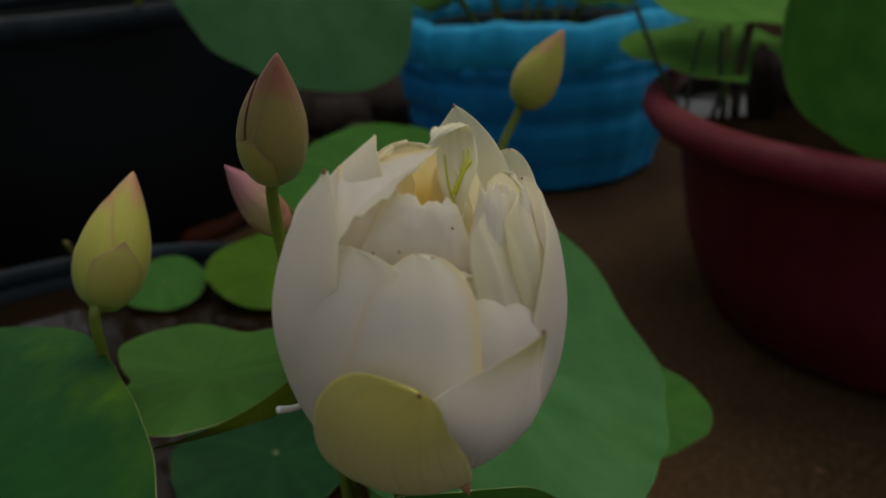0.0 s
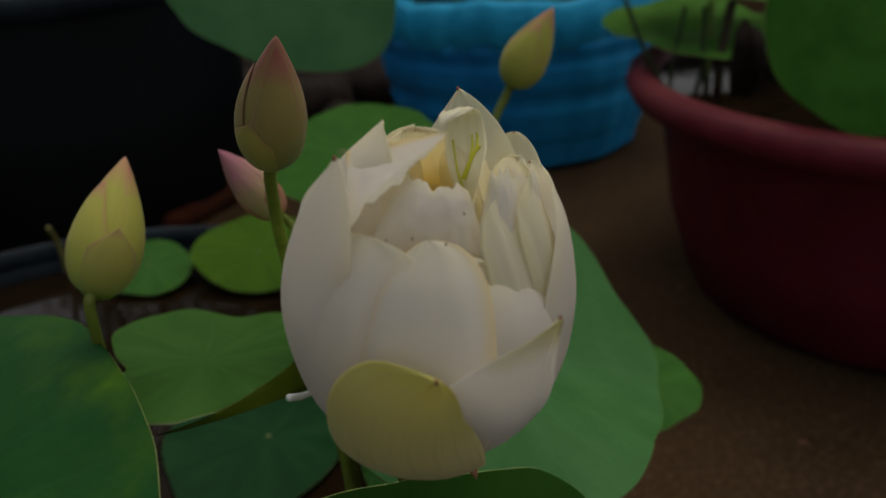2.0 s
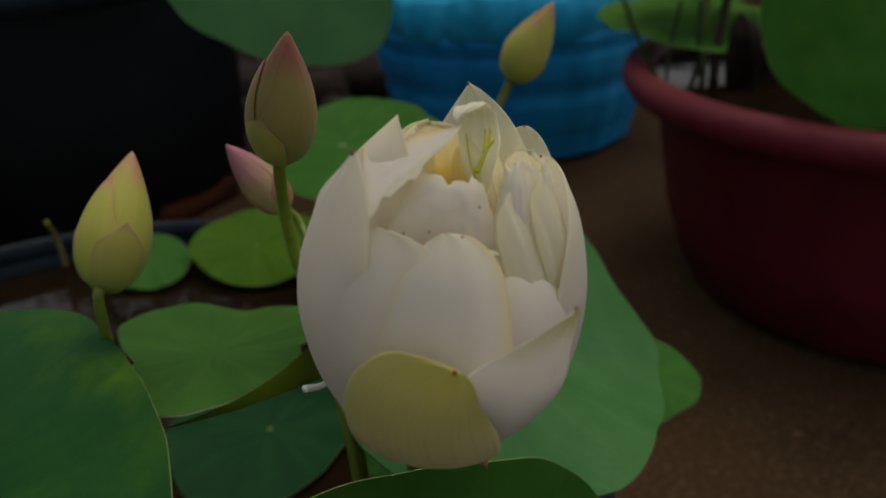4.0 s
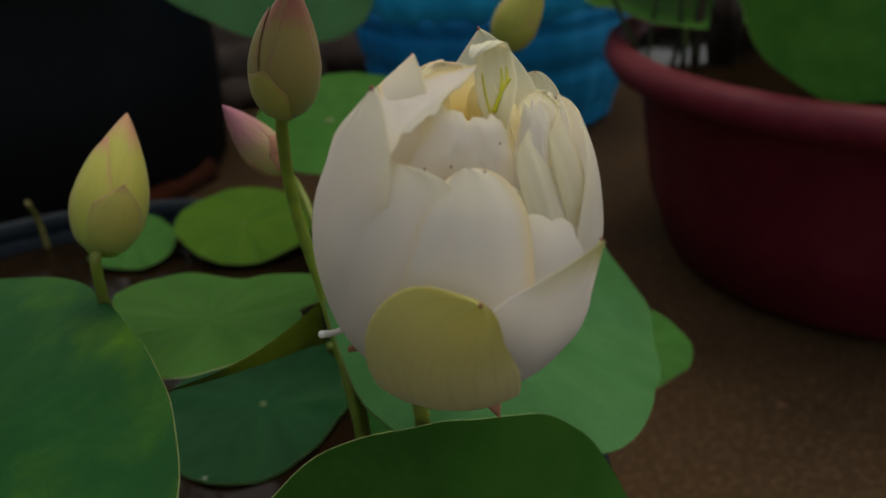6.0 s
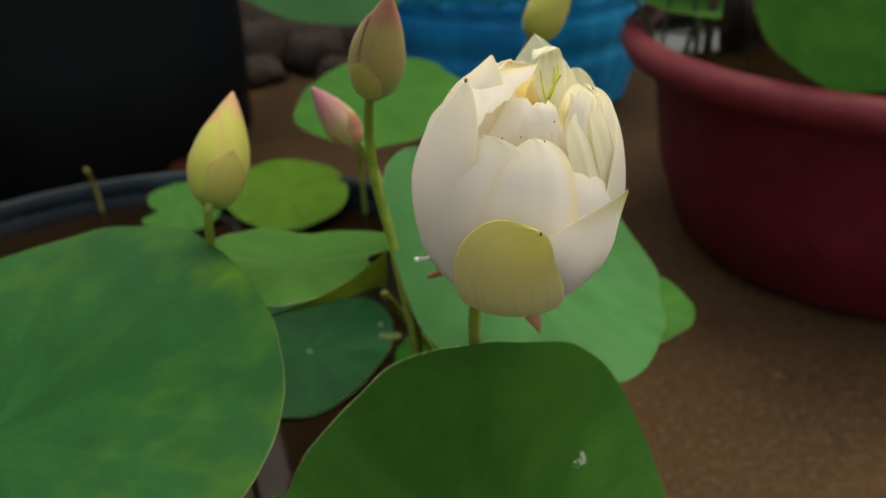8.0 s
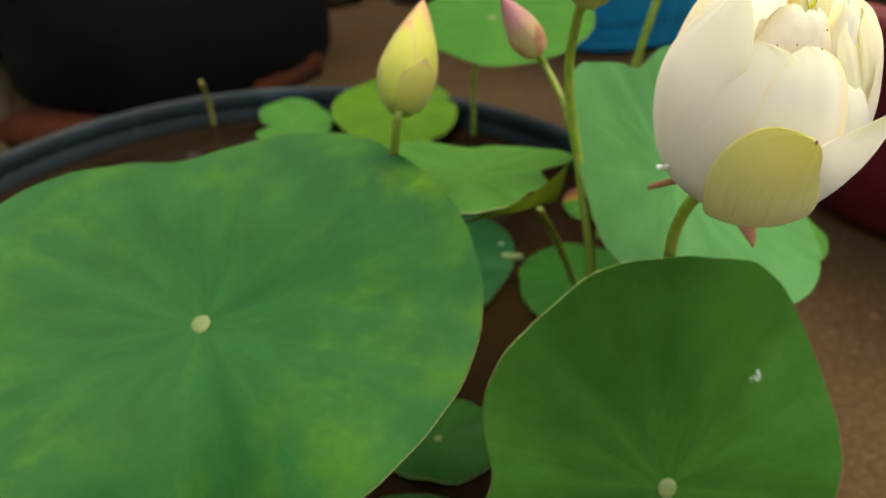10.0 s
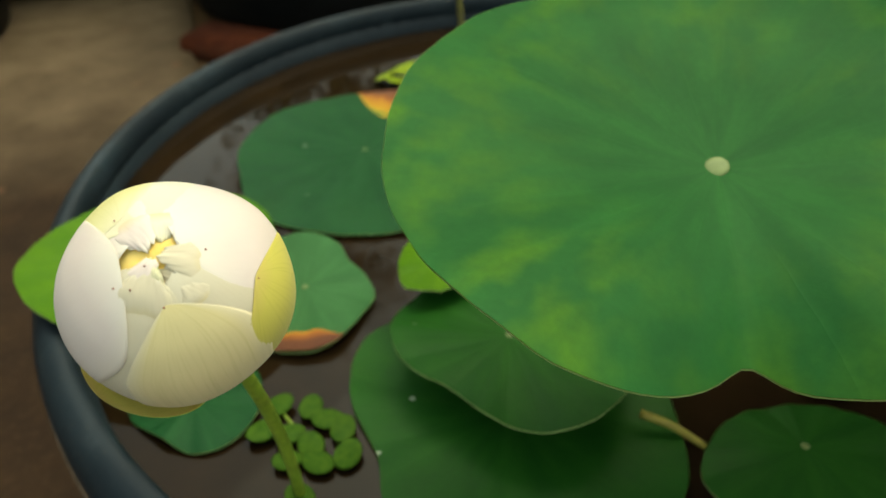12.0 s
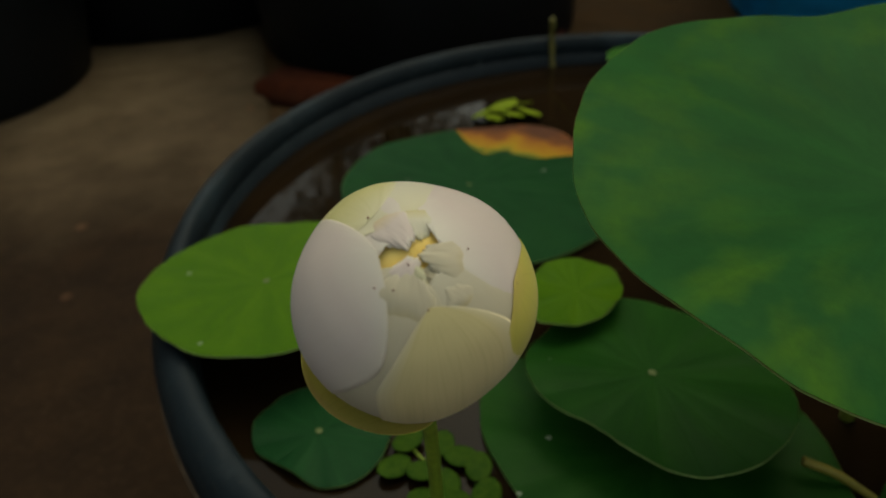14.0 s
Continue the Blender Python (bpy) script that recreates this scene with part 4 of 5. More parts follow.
folded_leaf()
lotus_leaf("dark blue-green lotus leaf floating on the water", (-0.025, 0.519, F), UP, [57, 68, 77, 72, 77, 70, 67, 64, 70, 70, 62, 55], M_LEAF_BLUE, seed=5)
lotus_leaf("lime green lotus leaf floating near the rim", (-0.073, 0.765, 0.295), (0, -0.29, 0.96), [63, 58, 52, 53, 57, 62, 62, 52, 50, 53, 57, 62], M_LEAF_LIME, seed=6, stalk=[(-0.06, 0.76, W - 0.02)], stalk_r=0.0016)
lotus_leaf("small notched lotus leaf floating near the rim", (-0.176, 0.770, 0.286), (0, -0.15, 0.99), [40, 36, 38, 42, 45, 43, 33, 42, 42, 43, 50, 45], M_LEAF_PALE, notch=(195, 0.4, 14), seed=7, stalk=[(-0.17, 0.76, W - 0.02)], stalk_r=0.0014)
lotus_leaf("light green lotus leaf on a tall stalk at the back", (0.024, 0.690, 0.408), (0, -0.12, 0.99), [82, 78, 92, 84, 66, 58, 58, 68, 81, 91, 89, 86], M_LEAF_PALE, 0.004, 0.04, 0.0015,
           [(0.006, 0.755, W - 0.02), (0.008, 0.74, 0.34)], 0.002, seed=8)
lotus_leaf("lime green lotus leaf lying over the tub rim", (-0.373, 0.350, 0.309), UP, [68, 70, 69, 62, 63, 67, 69, 66, 62, 62, 63, 61], M_LEAF_LIME, wave=0.0012, seed=9)
lotus_leaf("blue-green floating lotus leaf with an orange withered margin", (-0.299, 0.532, F), UP, [95, 94, 110, 99, 99, 103, 96, 92, 102, 108, 113, 113], M_LEAF_BLUE,
           wither=(38, 108, 0.52), wave=0.001, seed=10)
lotus_leaf("green floating lotus leaf with a withered brown front margin", (-0.293, 0.369, F + 0.0005), UP, [41, 34, 34, 49, 57, 50, 39, 43, 52, 53, 54, 44], M_LEAF_HANGING,
           wither=(238, 312, 0.72), wave=0.001, seed=19, dead=M_WITHER_BROWN)
lotus_leaf("small light green lotus leaf held just above the water", (-0.209, 0.363, 0.310), UP, [22, 25, 28, 29, 29, 27, 24, 26, 31, 27, 23, 22], M_LEAF_LIME, seed=11,
           stalk=[(-0.20, 0.38, W - 0.02), (-0.207, 0.368, 0.295)], stalk_r=0.0014, hub=False)
lotus_leaf("green lotus leaf with a wavy margin above the water", (-0.171, 0.318, 0.300), UP, [59, 51, 49, 53, 56, 57, 58, 52, 44, 53, 62, 63], M_LEAF_FLOAT, wave=0.0015, seed=12,
           stalk=[(-0.16, 0.34, W - 0.02), (-0.168, 0.325, 0.288)], stalk_r=0.0016)
lotus_leaf("large deep green lotus leaf floating on the water", (-0.168, 0.291, F), UP, [77, 75, 74, 73, 72, 90, 77, 65, 79, 82, 84, 86], M_LEAF_FLOAT, seed=13)
lotus_leaf("small green lotus leaf floating beside the rim", (-0.321, 0.279, F), UP, [34, 33, 31, 30, 31, 32, 33, 30, 26, 28, 35, 36], M_LEAF_BLUE, seed=14)
lotus_leaf("deep green lotus leaf floating under the broad leaf", (-0.038, 0.287, F), UP, [43, 37, 29, 25, 25, 29, 39, 51, 49, 48, 47, 45], M_LEAF_FLOAT, seed=15)
lotus_leaf("green lotus leaf floating between two upright leaves", (-0.017, 0.350, F + 0.0004), UP, [34, 33, 34, 33, 31, 33, 35, 33, 31, 30, 32, 34], M_LEAF_FLOAT, seed=21)
lotus_leaf("pale lotus leaf leaning over the tub rim", (0.205, 0.503, 0.312), (0.1, -0.2, 0.98), [39, 38, 37, 42, 40, 39, 39, 42, 43, 41, 36, 40], M_LEAF_PALE, seed=16,
           stalk=[(0.12, 0.52, W - 0.02), (0.16, 0.51, 0.30)], stalk_r=0.0016)
lotus_leaf("small dark lotus leaf floating among the stalks", (0.075, 0.498, F), UP, [42, 46, 48, 46, 44, 42, 38, 42, 48, 48, 44, 42], M_LEAF_FLOAT, seed=17)
lotus_leaf("small withered yellow lotus leaf floating by the rim", (0.115, 0.605, F), UP, [34, 30, 28, 30, 32, 34, 36, 34, 30, 30, 32, 34], M_LEAF_PALE, seed=18, wither=(20, 170, 0.45))


# ---- flowers and buds ----
def brown_tip(flower, p, r=0.0009):
    bm = bmesh.new()
    bmesh.ops.create_icosphere(bm, subdivisions=1, radius=r)
    for v in bm.verts:
        v.co = Vector((v.co.x, v.co.y, v.co.z * 1.6)) + Vector(p)
    part("petal_point", bm, M_TIP, flower, "tiny brown petal point")


STROKES = [([(0.00, 0.633), (0.27, 0.697), (0.50, 0.769), (0.58, 0.842)], 0.00033), ([(0.27, 0.751), (-0.12, 0.778), (-0.41, 0.801), (-0.70, 0.815)], 0.00054), ([(-0.23, 0.792), (-0.35, 0.824), (-0.37, 0.851)], 0.00036), ([(-0.47, 0.805), (-0.58, 0.833), (-0.61, 0.855)], 0.00033)]


def cup_petal(az, rib, left, right, curve=(28, 24), flat=1.0, crumple=0.0, grain=9.0, roll=0.0, ragged=0.0, ripple=0.25, foot_width=0.32, lean=0.0, hook=0.0, seed=0, nu=36, nv=48, thick=0.16):
    """A free-standing cupped petal, in millimetres round the flower's axis. rib: (distance from the axis, height, degrees off az) from foot to tip.
    left, right: (half width, where it is widest, two numbers that round its shoulder). curve: radius of its hollow at the foot, at six tenths of its length if three are given, and at the tip.
    crumple: how deep it is creased. roll: margins turned out. hook: the tip bent over inwards. Returns the mesh and its surface (u, s) -> point."""
    rng = random.Random(seed)
    ph = [rng.uniform(0, 6.28) for _ in range(6)]
    off3 = Vector((rng.uniform(0, 50), rng.uniform(0, 50), rng.uniform(0, 50)))

    def spot(r, h, d):
        a = radians(az + d)
        return Vector((r * math.cos(a), r * math.sin(a), h))
    path = spline([spot(*(q if len(q) == 3 else (*q, 0))) for q in rib], 14)
    turns = [q[2] if len(q) == 3 else 0 for q in rib]
    run = [0.0]
    for p, q in zip(path, path[1:]):
        run.append(run[-1] + (q - p).length)

    def along(s):
        d = min(max(s, 0.0), 1.0) * run[-1]
        i = 0
        while i < len(run) - 2 and d > run[i + 1]:
            i += 1
        f = (d - run[i]) / max(run[i + 1] - run[i], 1e-6)
        return path[i].lerp(path[i + 1], f), (i + f) / 14

    def width(side, s):
        w, s0, p, q = side
        if s < s0:
            return w * (foot_width + (1 - foot_width) * math.sin(s / s0 * math.pi / 2))
        x = min((s - s0) / (1 - s0), 1.0)
        return w * max(1 - x ** p, 0.0) ** q

    def surface(u, s, inner=0.0):
        p, f = along(s)
        a, _ = along(s - 0.02)
        b, _ = along(s + 0.02)
        t = (b - a).normalized()
        i = min(int(f), len(turns) - 2)
        turn = radians(az + turns[i] + (turns[i + 1] - turns[i]) * (f - i) + lean * s)
        side = Vector((-math.sin(turn), math.cos(turn), 0))
        side = (side - t * side.dot(t)).normalized()
        out = side.cross(t)
        rc = curve[0] + (curve[1] - curve[0]) * s if len(curve) == 2 else curve[0] + (curve[1] - curve[0]) * min(s / 0.6, 1.0) + (curve[2] - curve[1]) * max(s - 0.6, 0.0) / 0.4
        e = s * s * (3 - 2 * s)
        d = width(right if u > 0 else left, s) * u
        b = d / rc
        q = p + side * rc * math.sin(b) - out * rc * (1 - math.cos(b)) * flat
        q -= t * ragged * e * (0.5 + 0.5 * math.sin(9 * u + ph[0]) + 0.35 * math.sin(21 * u + ph[1]))
        q += out * (ripple * e * (math.sin(3.1 * u + ph[2] + 4 * s) + 0.6 * math.sin(7 * s + ph[3] + 2 * u) + 0.35 * math.sin(11 * u + ph[4])) + roll * abs(u) ** 6 * e)
        if hook:
            k = max(s - 0.9, 0.0) / 0.1
            q -= out * hook * k * k
        if crumple:
            fold = Vector((d * 0.9, s * 2.2, 0)) * (grain / 10) + off3
            n = noise.noise(fold) + 0.5 * noise.noise(fold * 2.3)
            q += out * crumple * e * (n + 0.5 * (1 - abs(noise.noise(fold * 0.8)) * 2.5))
        return (q - out * inner) * 0.001

    bm = bmesh.new()
    uvs = bm.loops.layers.uv.new("UVMap")
    grids = []
    for skin in (0, 1):
        grid = []
        for j in range(nv + 1):
            s = 1 - (1 - j / nv) ** 1.6
            grid.append([(bm.verts.new(surface(-1 + 2 * i / nu, s, thick * skin)), (i / nu, s)) for i in range(nu + 1)])
        grids.append(grid)
        for j in range(nv):
            for i in range(nu):
                quad = [grid[j][i], grid[j][i + 1], grid[j + 1][i + 1], grid[j + 1][i]]
                quad = quad if skin == 0 else quad[::-1]
                face = bm.faces.new([q[0] for q in quad])
                for loop, q in zip(face.loops, quad):
                    loop[uvs].uv = q[1]
    a, b = grids
    rim = [(j, 0) for j in range(nv + 1)] + [(nv, i) for i in range(1, nu + 1)] + [(j, nu) for j in range(nv - 1, -1, -1)]
    for (j0, i0), (j1, i1) in zip(rim, rim[1:]):
        quad = [a[j0][i0], a[j1][i1], b[j1][i1], b[j0][i0]]
        face = bm.faces.new([q[0] for q in quad])
        for loop, q in zip(face.loops, quad):
            loop[uvs].uv = q[1]
    bmesh.ops.remove_doubles(bm, verts=bm.verts, dist=0.000004)
    return bm, surface


def fold_petal(a, b, c, d, swell, crease, seed, nu=34, nv=34, thick=0.14):
    """A creased petal folded over a flower's crown: a swelling sheet between four corners (foot a to b, tip d to c), in millimetres, with a ragged free margin."""
    a, b, c, d = (Vector(q) for q in (a, b, c, d))
    rng = random.Random(seed)
    ph = [rng.uniform(0, 6.28) for _ in range(4)]
    off = Vector((rng.uniform(0, 50), rng.uniform(0, 50), rng.uniform(0, 50)))
    out = (b - a).cross(d - a).normalized()
    bm = bmesh.new()
    uvs = bm.loops.layers.uv.new("UVMap")
    grids = []
    for skin in (0, 1):
        grid = []
        for j in range(nv + 1):
            row = []
            for i in range(nu + 1):
                u, s = i / nu, j / nv
                v = s * (1 - 0.035 * (1 + math.sin(9 * u + ph[0]) + 0.7 * math.sin(23 * u + ph[1]) + 0.4 * math.sin(41 * u + ph[2])))
                q = a.lerp(b, u).lerp(d.lerp(c, u), v)
                q += out * swell * math.sin(math.pi * min(max(u, 0.0), 1.0)) ** 0.8 * math.sin(math.pi * 0.86 * v)
                fold = Vector((u * 5.0, v * 1.6, 0)) + off
                q += out * crease * (noise.noise(fold) + 0.6 * (0.4 - abs(noise.noise(fold * 1.7))) + 0.35 * noise.noise(Vector((u * 9, v * 8, 0)) + off))
                q -= out * (0.8 * max(v - 0.86, 0.0) / 0.14 + thick * skin)
                row.append((bm.verts.new(q * 0.001), (u, s)))
            grid.append(row)
        grids.append(grid)
        for j in range(nv):
            for i in range(nu):
                quad = [grid[j][i], grid[j][i + 1], grid[j + 1][i + 1], grid[j + 1][i]]
                quad = quad if skin == 0 else quad[::-1]
                face = bm.faces.new([q[0] for q in quad])
                for loop, q in zip(face.loops, quad):
                    loop[uvs].uv = q[1]
    e, f = grids
    rim = [(j, 0) for j in range(nv)] + [(nv, i) for i in range(nu)] + [(j, nu) for j in range(nv, 0, -1)] + [(0, i) for i in range(nu, -1, -1)]
    for (j0, i0), (j1, i1) in zip(rim, rim[1:]):
        quad = [e[j0][i0], e[j1][i1], f[j1][i1], f[j0][i0]]
        face = bm.faces.new([q[0] for q in quad])
        for loop, q in zip(face.loops, quad):
            loop[uvs].uv = q[1]
    return bm


def open_flower():
    foot, top = Vector((0.0899, 0.2595, 0.4800)), Vector((0.0914, 0.258, 0.552))
    m = axis_pose(foot, top)
    inv = m.inverted()
    fl = thing("lotus_flower", "half-open creamy white lotus flower with a yellow-green sepal", "flower", m, "lotus flowers")

    def petal(nm, mat, az, rib, left, right, tip=0.0, **k):
        bm, surface = cup_petal(az, rib, left, right, **k)
        part(nm, bm, mat, fl)
        if tip:
            brown_tip(fl, surface(0.0, 0.997), tip * 0.001)
        return surface

    round_, broad, blunt = (0.5, 2.4, 0.6), (0.72, 3.4, 0.42), (0.62, 3.0, 0.46)
    # the bowl of outer petals, from the back round to the front
    petal("petal", M_WHITE, 118, [(2, 0), (13, 2), (23, 9), (28, 20), (29, 33), (28, 46), (25, 56), (22, 63)], (20, *round_), (22, *round_), seed=40)
    petal("petal", M_WHITE_THIN, 76, [(2, 0), (13, 2), (23, 9), (28, 20), (29.5, 34), (30, 46), (31.5, 57), (36.4, 69)], (24, 0.5, 2.1, 0.8), (19, 0.5, 1.5, 1.0), 0.4, curve=(29, 26), seed=41)
    petal("petal", M_WHITE_THIN, 50, [(2, 0), (13, 2), (23.5, 9), (29, 20), (31, 34), (32.5, 46), (36.3, 59.8, 4)], (13, *round_), (19, *round_), 0.25, curve=(29, 22), seed=42)
    petal("petal", M_WHITE, 5, [(2, 0), (13, 2), (23, 9), (28.5, 19), (30.6, 31), (30.4, 41, 3), (29.0, 50, 8), (27.0, 56, 14), (25.6, 60, 19)], (24, 0.5, 1.9, 0.8), (22, 0.5, 2.6, 0.6), 0.25, curve=(29, 16), hook=1.2, seed=43)
    petal("petal", M_WHITE, -176, [(2, 0), (12, 2), (20, 9), (25, 20), (26.5, 33), (25.6, 45), (22.4, 54.5, -3), (17.2, 63.5, -10), (9.4, 71, -42)], (17, *round_), (21, 0.76, 2.6, 0.6), 0.25, curve=(24, 11.5, 9.5), crumple=0.15, grain=2, seed=44)
    petal("petal", M_WHITE, -124, [(2, 0), (13, 2), (22.5, 8.5), (28, 19), (30, 31), (28.8, 42), (25.5, 51), (21, 57.5)], (17, *blunt), (19, *broad), curve=(29, 21), ragged=0.12, seed=45)
    petal("petal", M_WHITE, -55, [(2, 0), (12, 2), (22, 8), (28, 18), (29.6, 28), (28, 37), (24, 44), (19, 48)], (17, *blunt), (17, 0.5, 2.6, 0.55), curve=(28, 21), ragged=0.12, seed=46)
    petal("petal", M_WHITE_EDGED, -90, [(2, 0), (13, 1.5), (23, 8), (29, 19), (31, 31), (29.6, 41), (26, 50), (20.3, 57)], (18, 0.55, 1.9, 0.70), (12, *broad), curve=(30, 22), ragged=0.12, seed=47)
    petal("petal", M_WHITE, -172, [(2, 0), (13, 2), (23, 9), (28.5, 19), (30.8, 32), (30.2, 42, 4), (27.4, 51, 11), (23.6, 61, 21), (19.2, 70, 29)], (22, 0.44, 1.4, 1.15), (24, 0.52, 2.0, 0.75), 0.45, curve=(30, 22), seed=48)
    petal("petal", M_TINGED, -55, [(2, -0.5), (11, 0.6), (20.5, 6.5), (28, 16.5), (32.6, 26), (36.6, 37, -2), (41, 48.4, -3)], (23, 0.6, 1.7, 0.85), (8, 0.4, 1.3, 1.3), 0.4, curve=(30, 24), seed=49)
    petal("sepal", M_SEPAL_PALE, -103, [(2, -1), (13, -0.5), (24, 5), (31, 13), (34.4, 22), (36.3, 31, 5), (37, 39, 14)], (15, 0.62, 3.0, 0.55), (16.5, 0.55, 2.4, 0.6), 0.42, curve=(29, 22), seed=50)
    # crumpled inner petals round the heart
    petal("petal", M_GOLD, 98, [(2, 2), (10, 6), (16, 16), (18, 32), (16, 48), (12.5, 60), (9.5, 68.5)], (14, *broad), (15, *broad), 0.2, curve=(17, 10), ragged=0.7, crumple=0.3, grain=3, seed=51)
    petal("petal", M_WHITE_INNER, -160, [(2, 2), (9, 6), (16, 16), (20, 32), (20.4, 45), (18, 55.5, -4), (12.5, 64, -14), (5.0, 69.5, -60)], (10, *broad), (5, 0.60, 2.2, 0.6), curve=(20, 13), ragged=0.3, crumple=0.25, grain=3, seed=53)
    petal("petal", M_WHITE_INNER, 40, [(2, 2), (8, 6), (14, 16), (16.5, 32), (15, 46), (11.5, 57), (8.5, 65)], (9, *broad), (7, *broad), curve=(14, 9), ragged=0.6, crumple=0.4, grain=3, seed=62)
    petal("petal", M_WHITE_INNER, 132, [(2, 2), (7, 8), (12, 20), (13.5, 36), (12, 48), (9.5, 58), (7.4, 66.5)], (7, *broad), (7, *broad), curve=(13, 9), ragged=0.5, crumple=0.3, grain=3, seed=64)
    petal("petal", M_WHITE_INNER, -100, [(2, 2), (10, 5), (18, 12), (23, 26), (24.6, 38), (23.6, 45), (21.5, 50)], (15, *broad), (15, *broad), curve=(24, 17), ragged=0.9, crumple=0.35, grain=3, seed=54)
    petal("petal", M_WHITE_INNER, -66, [(2, 2), (10, 5), (18, 12), (22.5, 26), (23, 36), (21.5, 45), (18.5, 51)], (10, *broad), (10, *broad), curve=(21, 12), ragged=1.3, crumple=0.6, grain=4, seed=55)
    petal("petal", M_WHITE_INNER, -52, [(2, 2), (10, 5), (18, 12), (23.5, 26), (25, 35), (23.5, 42), (20.0, 48)], (12, *broad), (12, *broad), curve=(22, 13), ragged=1.3, crumple=0.7, grain=4, seed=56)
    petal("petal", M_WHITE_INNER, 66, [(2, 2), (10, 5), (18, 14), (22, 28), (22, 44), (19, 56), (15.5, 65)], (11, *broad), (11, *broad), 0.2, curve=(20, 12), ragged=0.6, crumple=0.5, grain=3, seed=57)
    petal("petal", M_WHITE_INNER, 20, [(2, 2), (10, 5), (19, 13), (24.5, 26), (26, 40), (24.5, 52), (21, 61.5)], (13, *broad), (13, *broad), curve=(20, 14), ragged=0.9, crumple=0.7, grain=3, seed=58)
    petal("petal", M_WHITE_INNER, -8, [(2, 2), (10, 5), (19, 12), (25.4, 25), (27, 38), (25, 50), (20.5, 60, 6)], (13, *broad), (12, *broad), curve=(21, 13), ragged=1.2, crumple=0.9, grain=3, seed=59)
    petal("petal", M_WHITE_INNER, -30, [(2, 2), (10, 5), (18, 12), (24, 25), (25.4, 38), (22.4, 50, 4), (16.5, 60, 12)], (13, *broad), (12, *broad), curve=(21, 12), ragged=1.0, crumple=0.8, grain=3, seed=60)
    hooked = petal("petal", M_STREAKED_PALE, -28, [(2, 2), (10, 5), (16, 15), (18.5, 30), (15.5, 44), (10.5, 54, 6), (8.6, 61, 31), (10.0, 66.0, 61), (12.1, 70.4, 73), (10.3, 72.4, 71), (6.4, 72.0, 64), (4.6, 70.4, 58)], (6.0, 0.72, 1.6, 0.8), (3.8, 0.80, 2.4, 0.6), curve=(16, 12), crumple=0.2, grain=3, lean=48, seed=61)
    # inner petals folded over the crown, by their four corners in millimetres, with their swell and creasing
    for i, (mt, a, b, c, d, swell, crease) in enumerate([
            (M_WHITE, (5.3, 3.8, 68.9), (-14.9, 0.6, 66.7), (-14.2, -18.5, 58.5), (1.9, -6.4, 69.0), 1.4, 0.3),
            (M_WHITE, (-14.2, -14.8, 48.2), (13.3, -13.3, 44.9), (8.1, -8.2, 61.7), (-3.9, -7.8, 64.6), 4.0, 0.55),
            (M_WHITE, (5.9, -16.8, 39.8), (18.1, -12.2, 37.8), (18.5, -2.6, 61.2), (13.1, -5.8, 65.6), 3.6, 0.6),
            (M_WHITE_EDGED, (14.0, -12.4, 38.1), (25.5, 1.1, 31.8), (22.5, 3.6, 60.6), (16.9, -2.7, 62.7), 3.0, 0.5)]):
        part("petal", fold_petal(a, b, c, d, swell, crease, 160 + i), mt, fl)
    # yellow-green strokes on the hooked petal
    for line, r in STROKES:
        part("green_streak", tube([hooked(u, s, 0.32) for u, s in line], r, r * 0.5, 6, 8), M_STREAK, fl, "yellow-green streak")
    # brown specks at the tips of the front petals
    for az, r, h in [(-110, 20.8, 57), (-97, 20.2, 57.3), (-81, 21.6, 56.5), (-53, 19.8, 48.4), (-44, 20.6, 47.6), (-62, 15.2, 58.6)]:
        brown_tip(fl, Vector((r * math.cos(radians(az)), r * math.sin(radians(az)), h)) * 0.001, 0.0002)
    # golden heart between the petals
    bm = bmesh.new()
    bmesh.ops.create_uvsphere(bm, u_segments=20, v_segments=12, radius=0.0115)
    for v in bm.verts:
        v.co = Vector((v.co.x, v.co.y, v.co.z * 1.3 + 0.036))
    part("heart", bm, M_HEART, fl, "golden yellow heart")
    part("stalk", tube([inv @ Vector(p) for p in [(0.076, 0.335, W - 0.02), (0.078, 0.305, 0.36), (0.0789, 0.2893, 0.435), (0.0787, 0.2865, 0.450), (0.0802, 0.2790, 0.467), (0.0850, 0.2680, 0.4835)]], 0.0024, 0.0021), M_STALK, fl)
    part("filament", tube([inv @ Vector(p) for p in [(0.078, 0.260, 0.4945), (0.0676, 0.2547, 0.4968), (0.0630, 0.2500, 0.4972), (0.0600, 0.2467, 0.4990)]], 0.0005, 0.0008), M_FILAMENT, fl)
    for pts, w in (([(0.0905, 0.2640, 0.4800), (0.0935, 0.2630, 0.4700), (0.0985, 0.2631, 0.4590)], 0.0040), ([(0.0780, 0.2590, 0.4875), (0.0700, 0.2630, 0.4845), (0.0629, 0.2673, 0.4799)], 0.0028)):
        bm = bmesh.new()
        path = spline([inv @ Vector(p) for p in pts], 6)
        prev = None
        for i, p in enumerate(path):
            f = i / (len(path) - 1)
            hw = w * math.sin(math.pi * (0.25 + 0.75 * f)) ** 0.7 if f < 1 else 0.0002
            ring = [bm.verts.new(p + Vector((hw * math.cos(a), hw * math.sin(a) * 0.3, 0.0016 * math.cos(a) ** 2))) for a in (q * math.pi / 5 for q in range(10))]
            if prev:
                for k in range(10):
                    bm.faces.new((prev[k], prev[(k + 1) % 10], ring[(k + 1) % 10], ring[k]))
            prev = ring
        part("withered_sepal", bm, M_DRY, fl, "brown withered sepal")


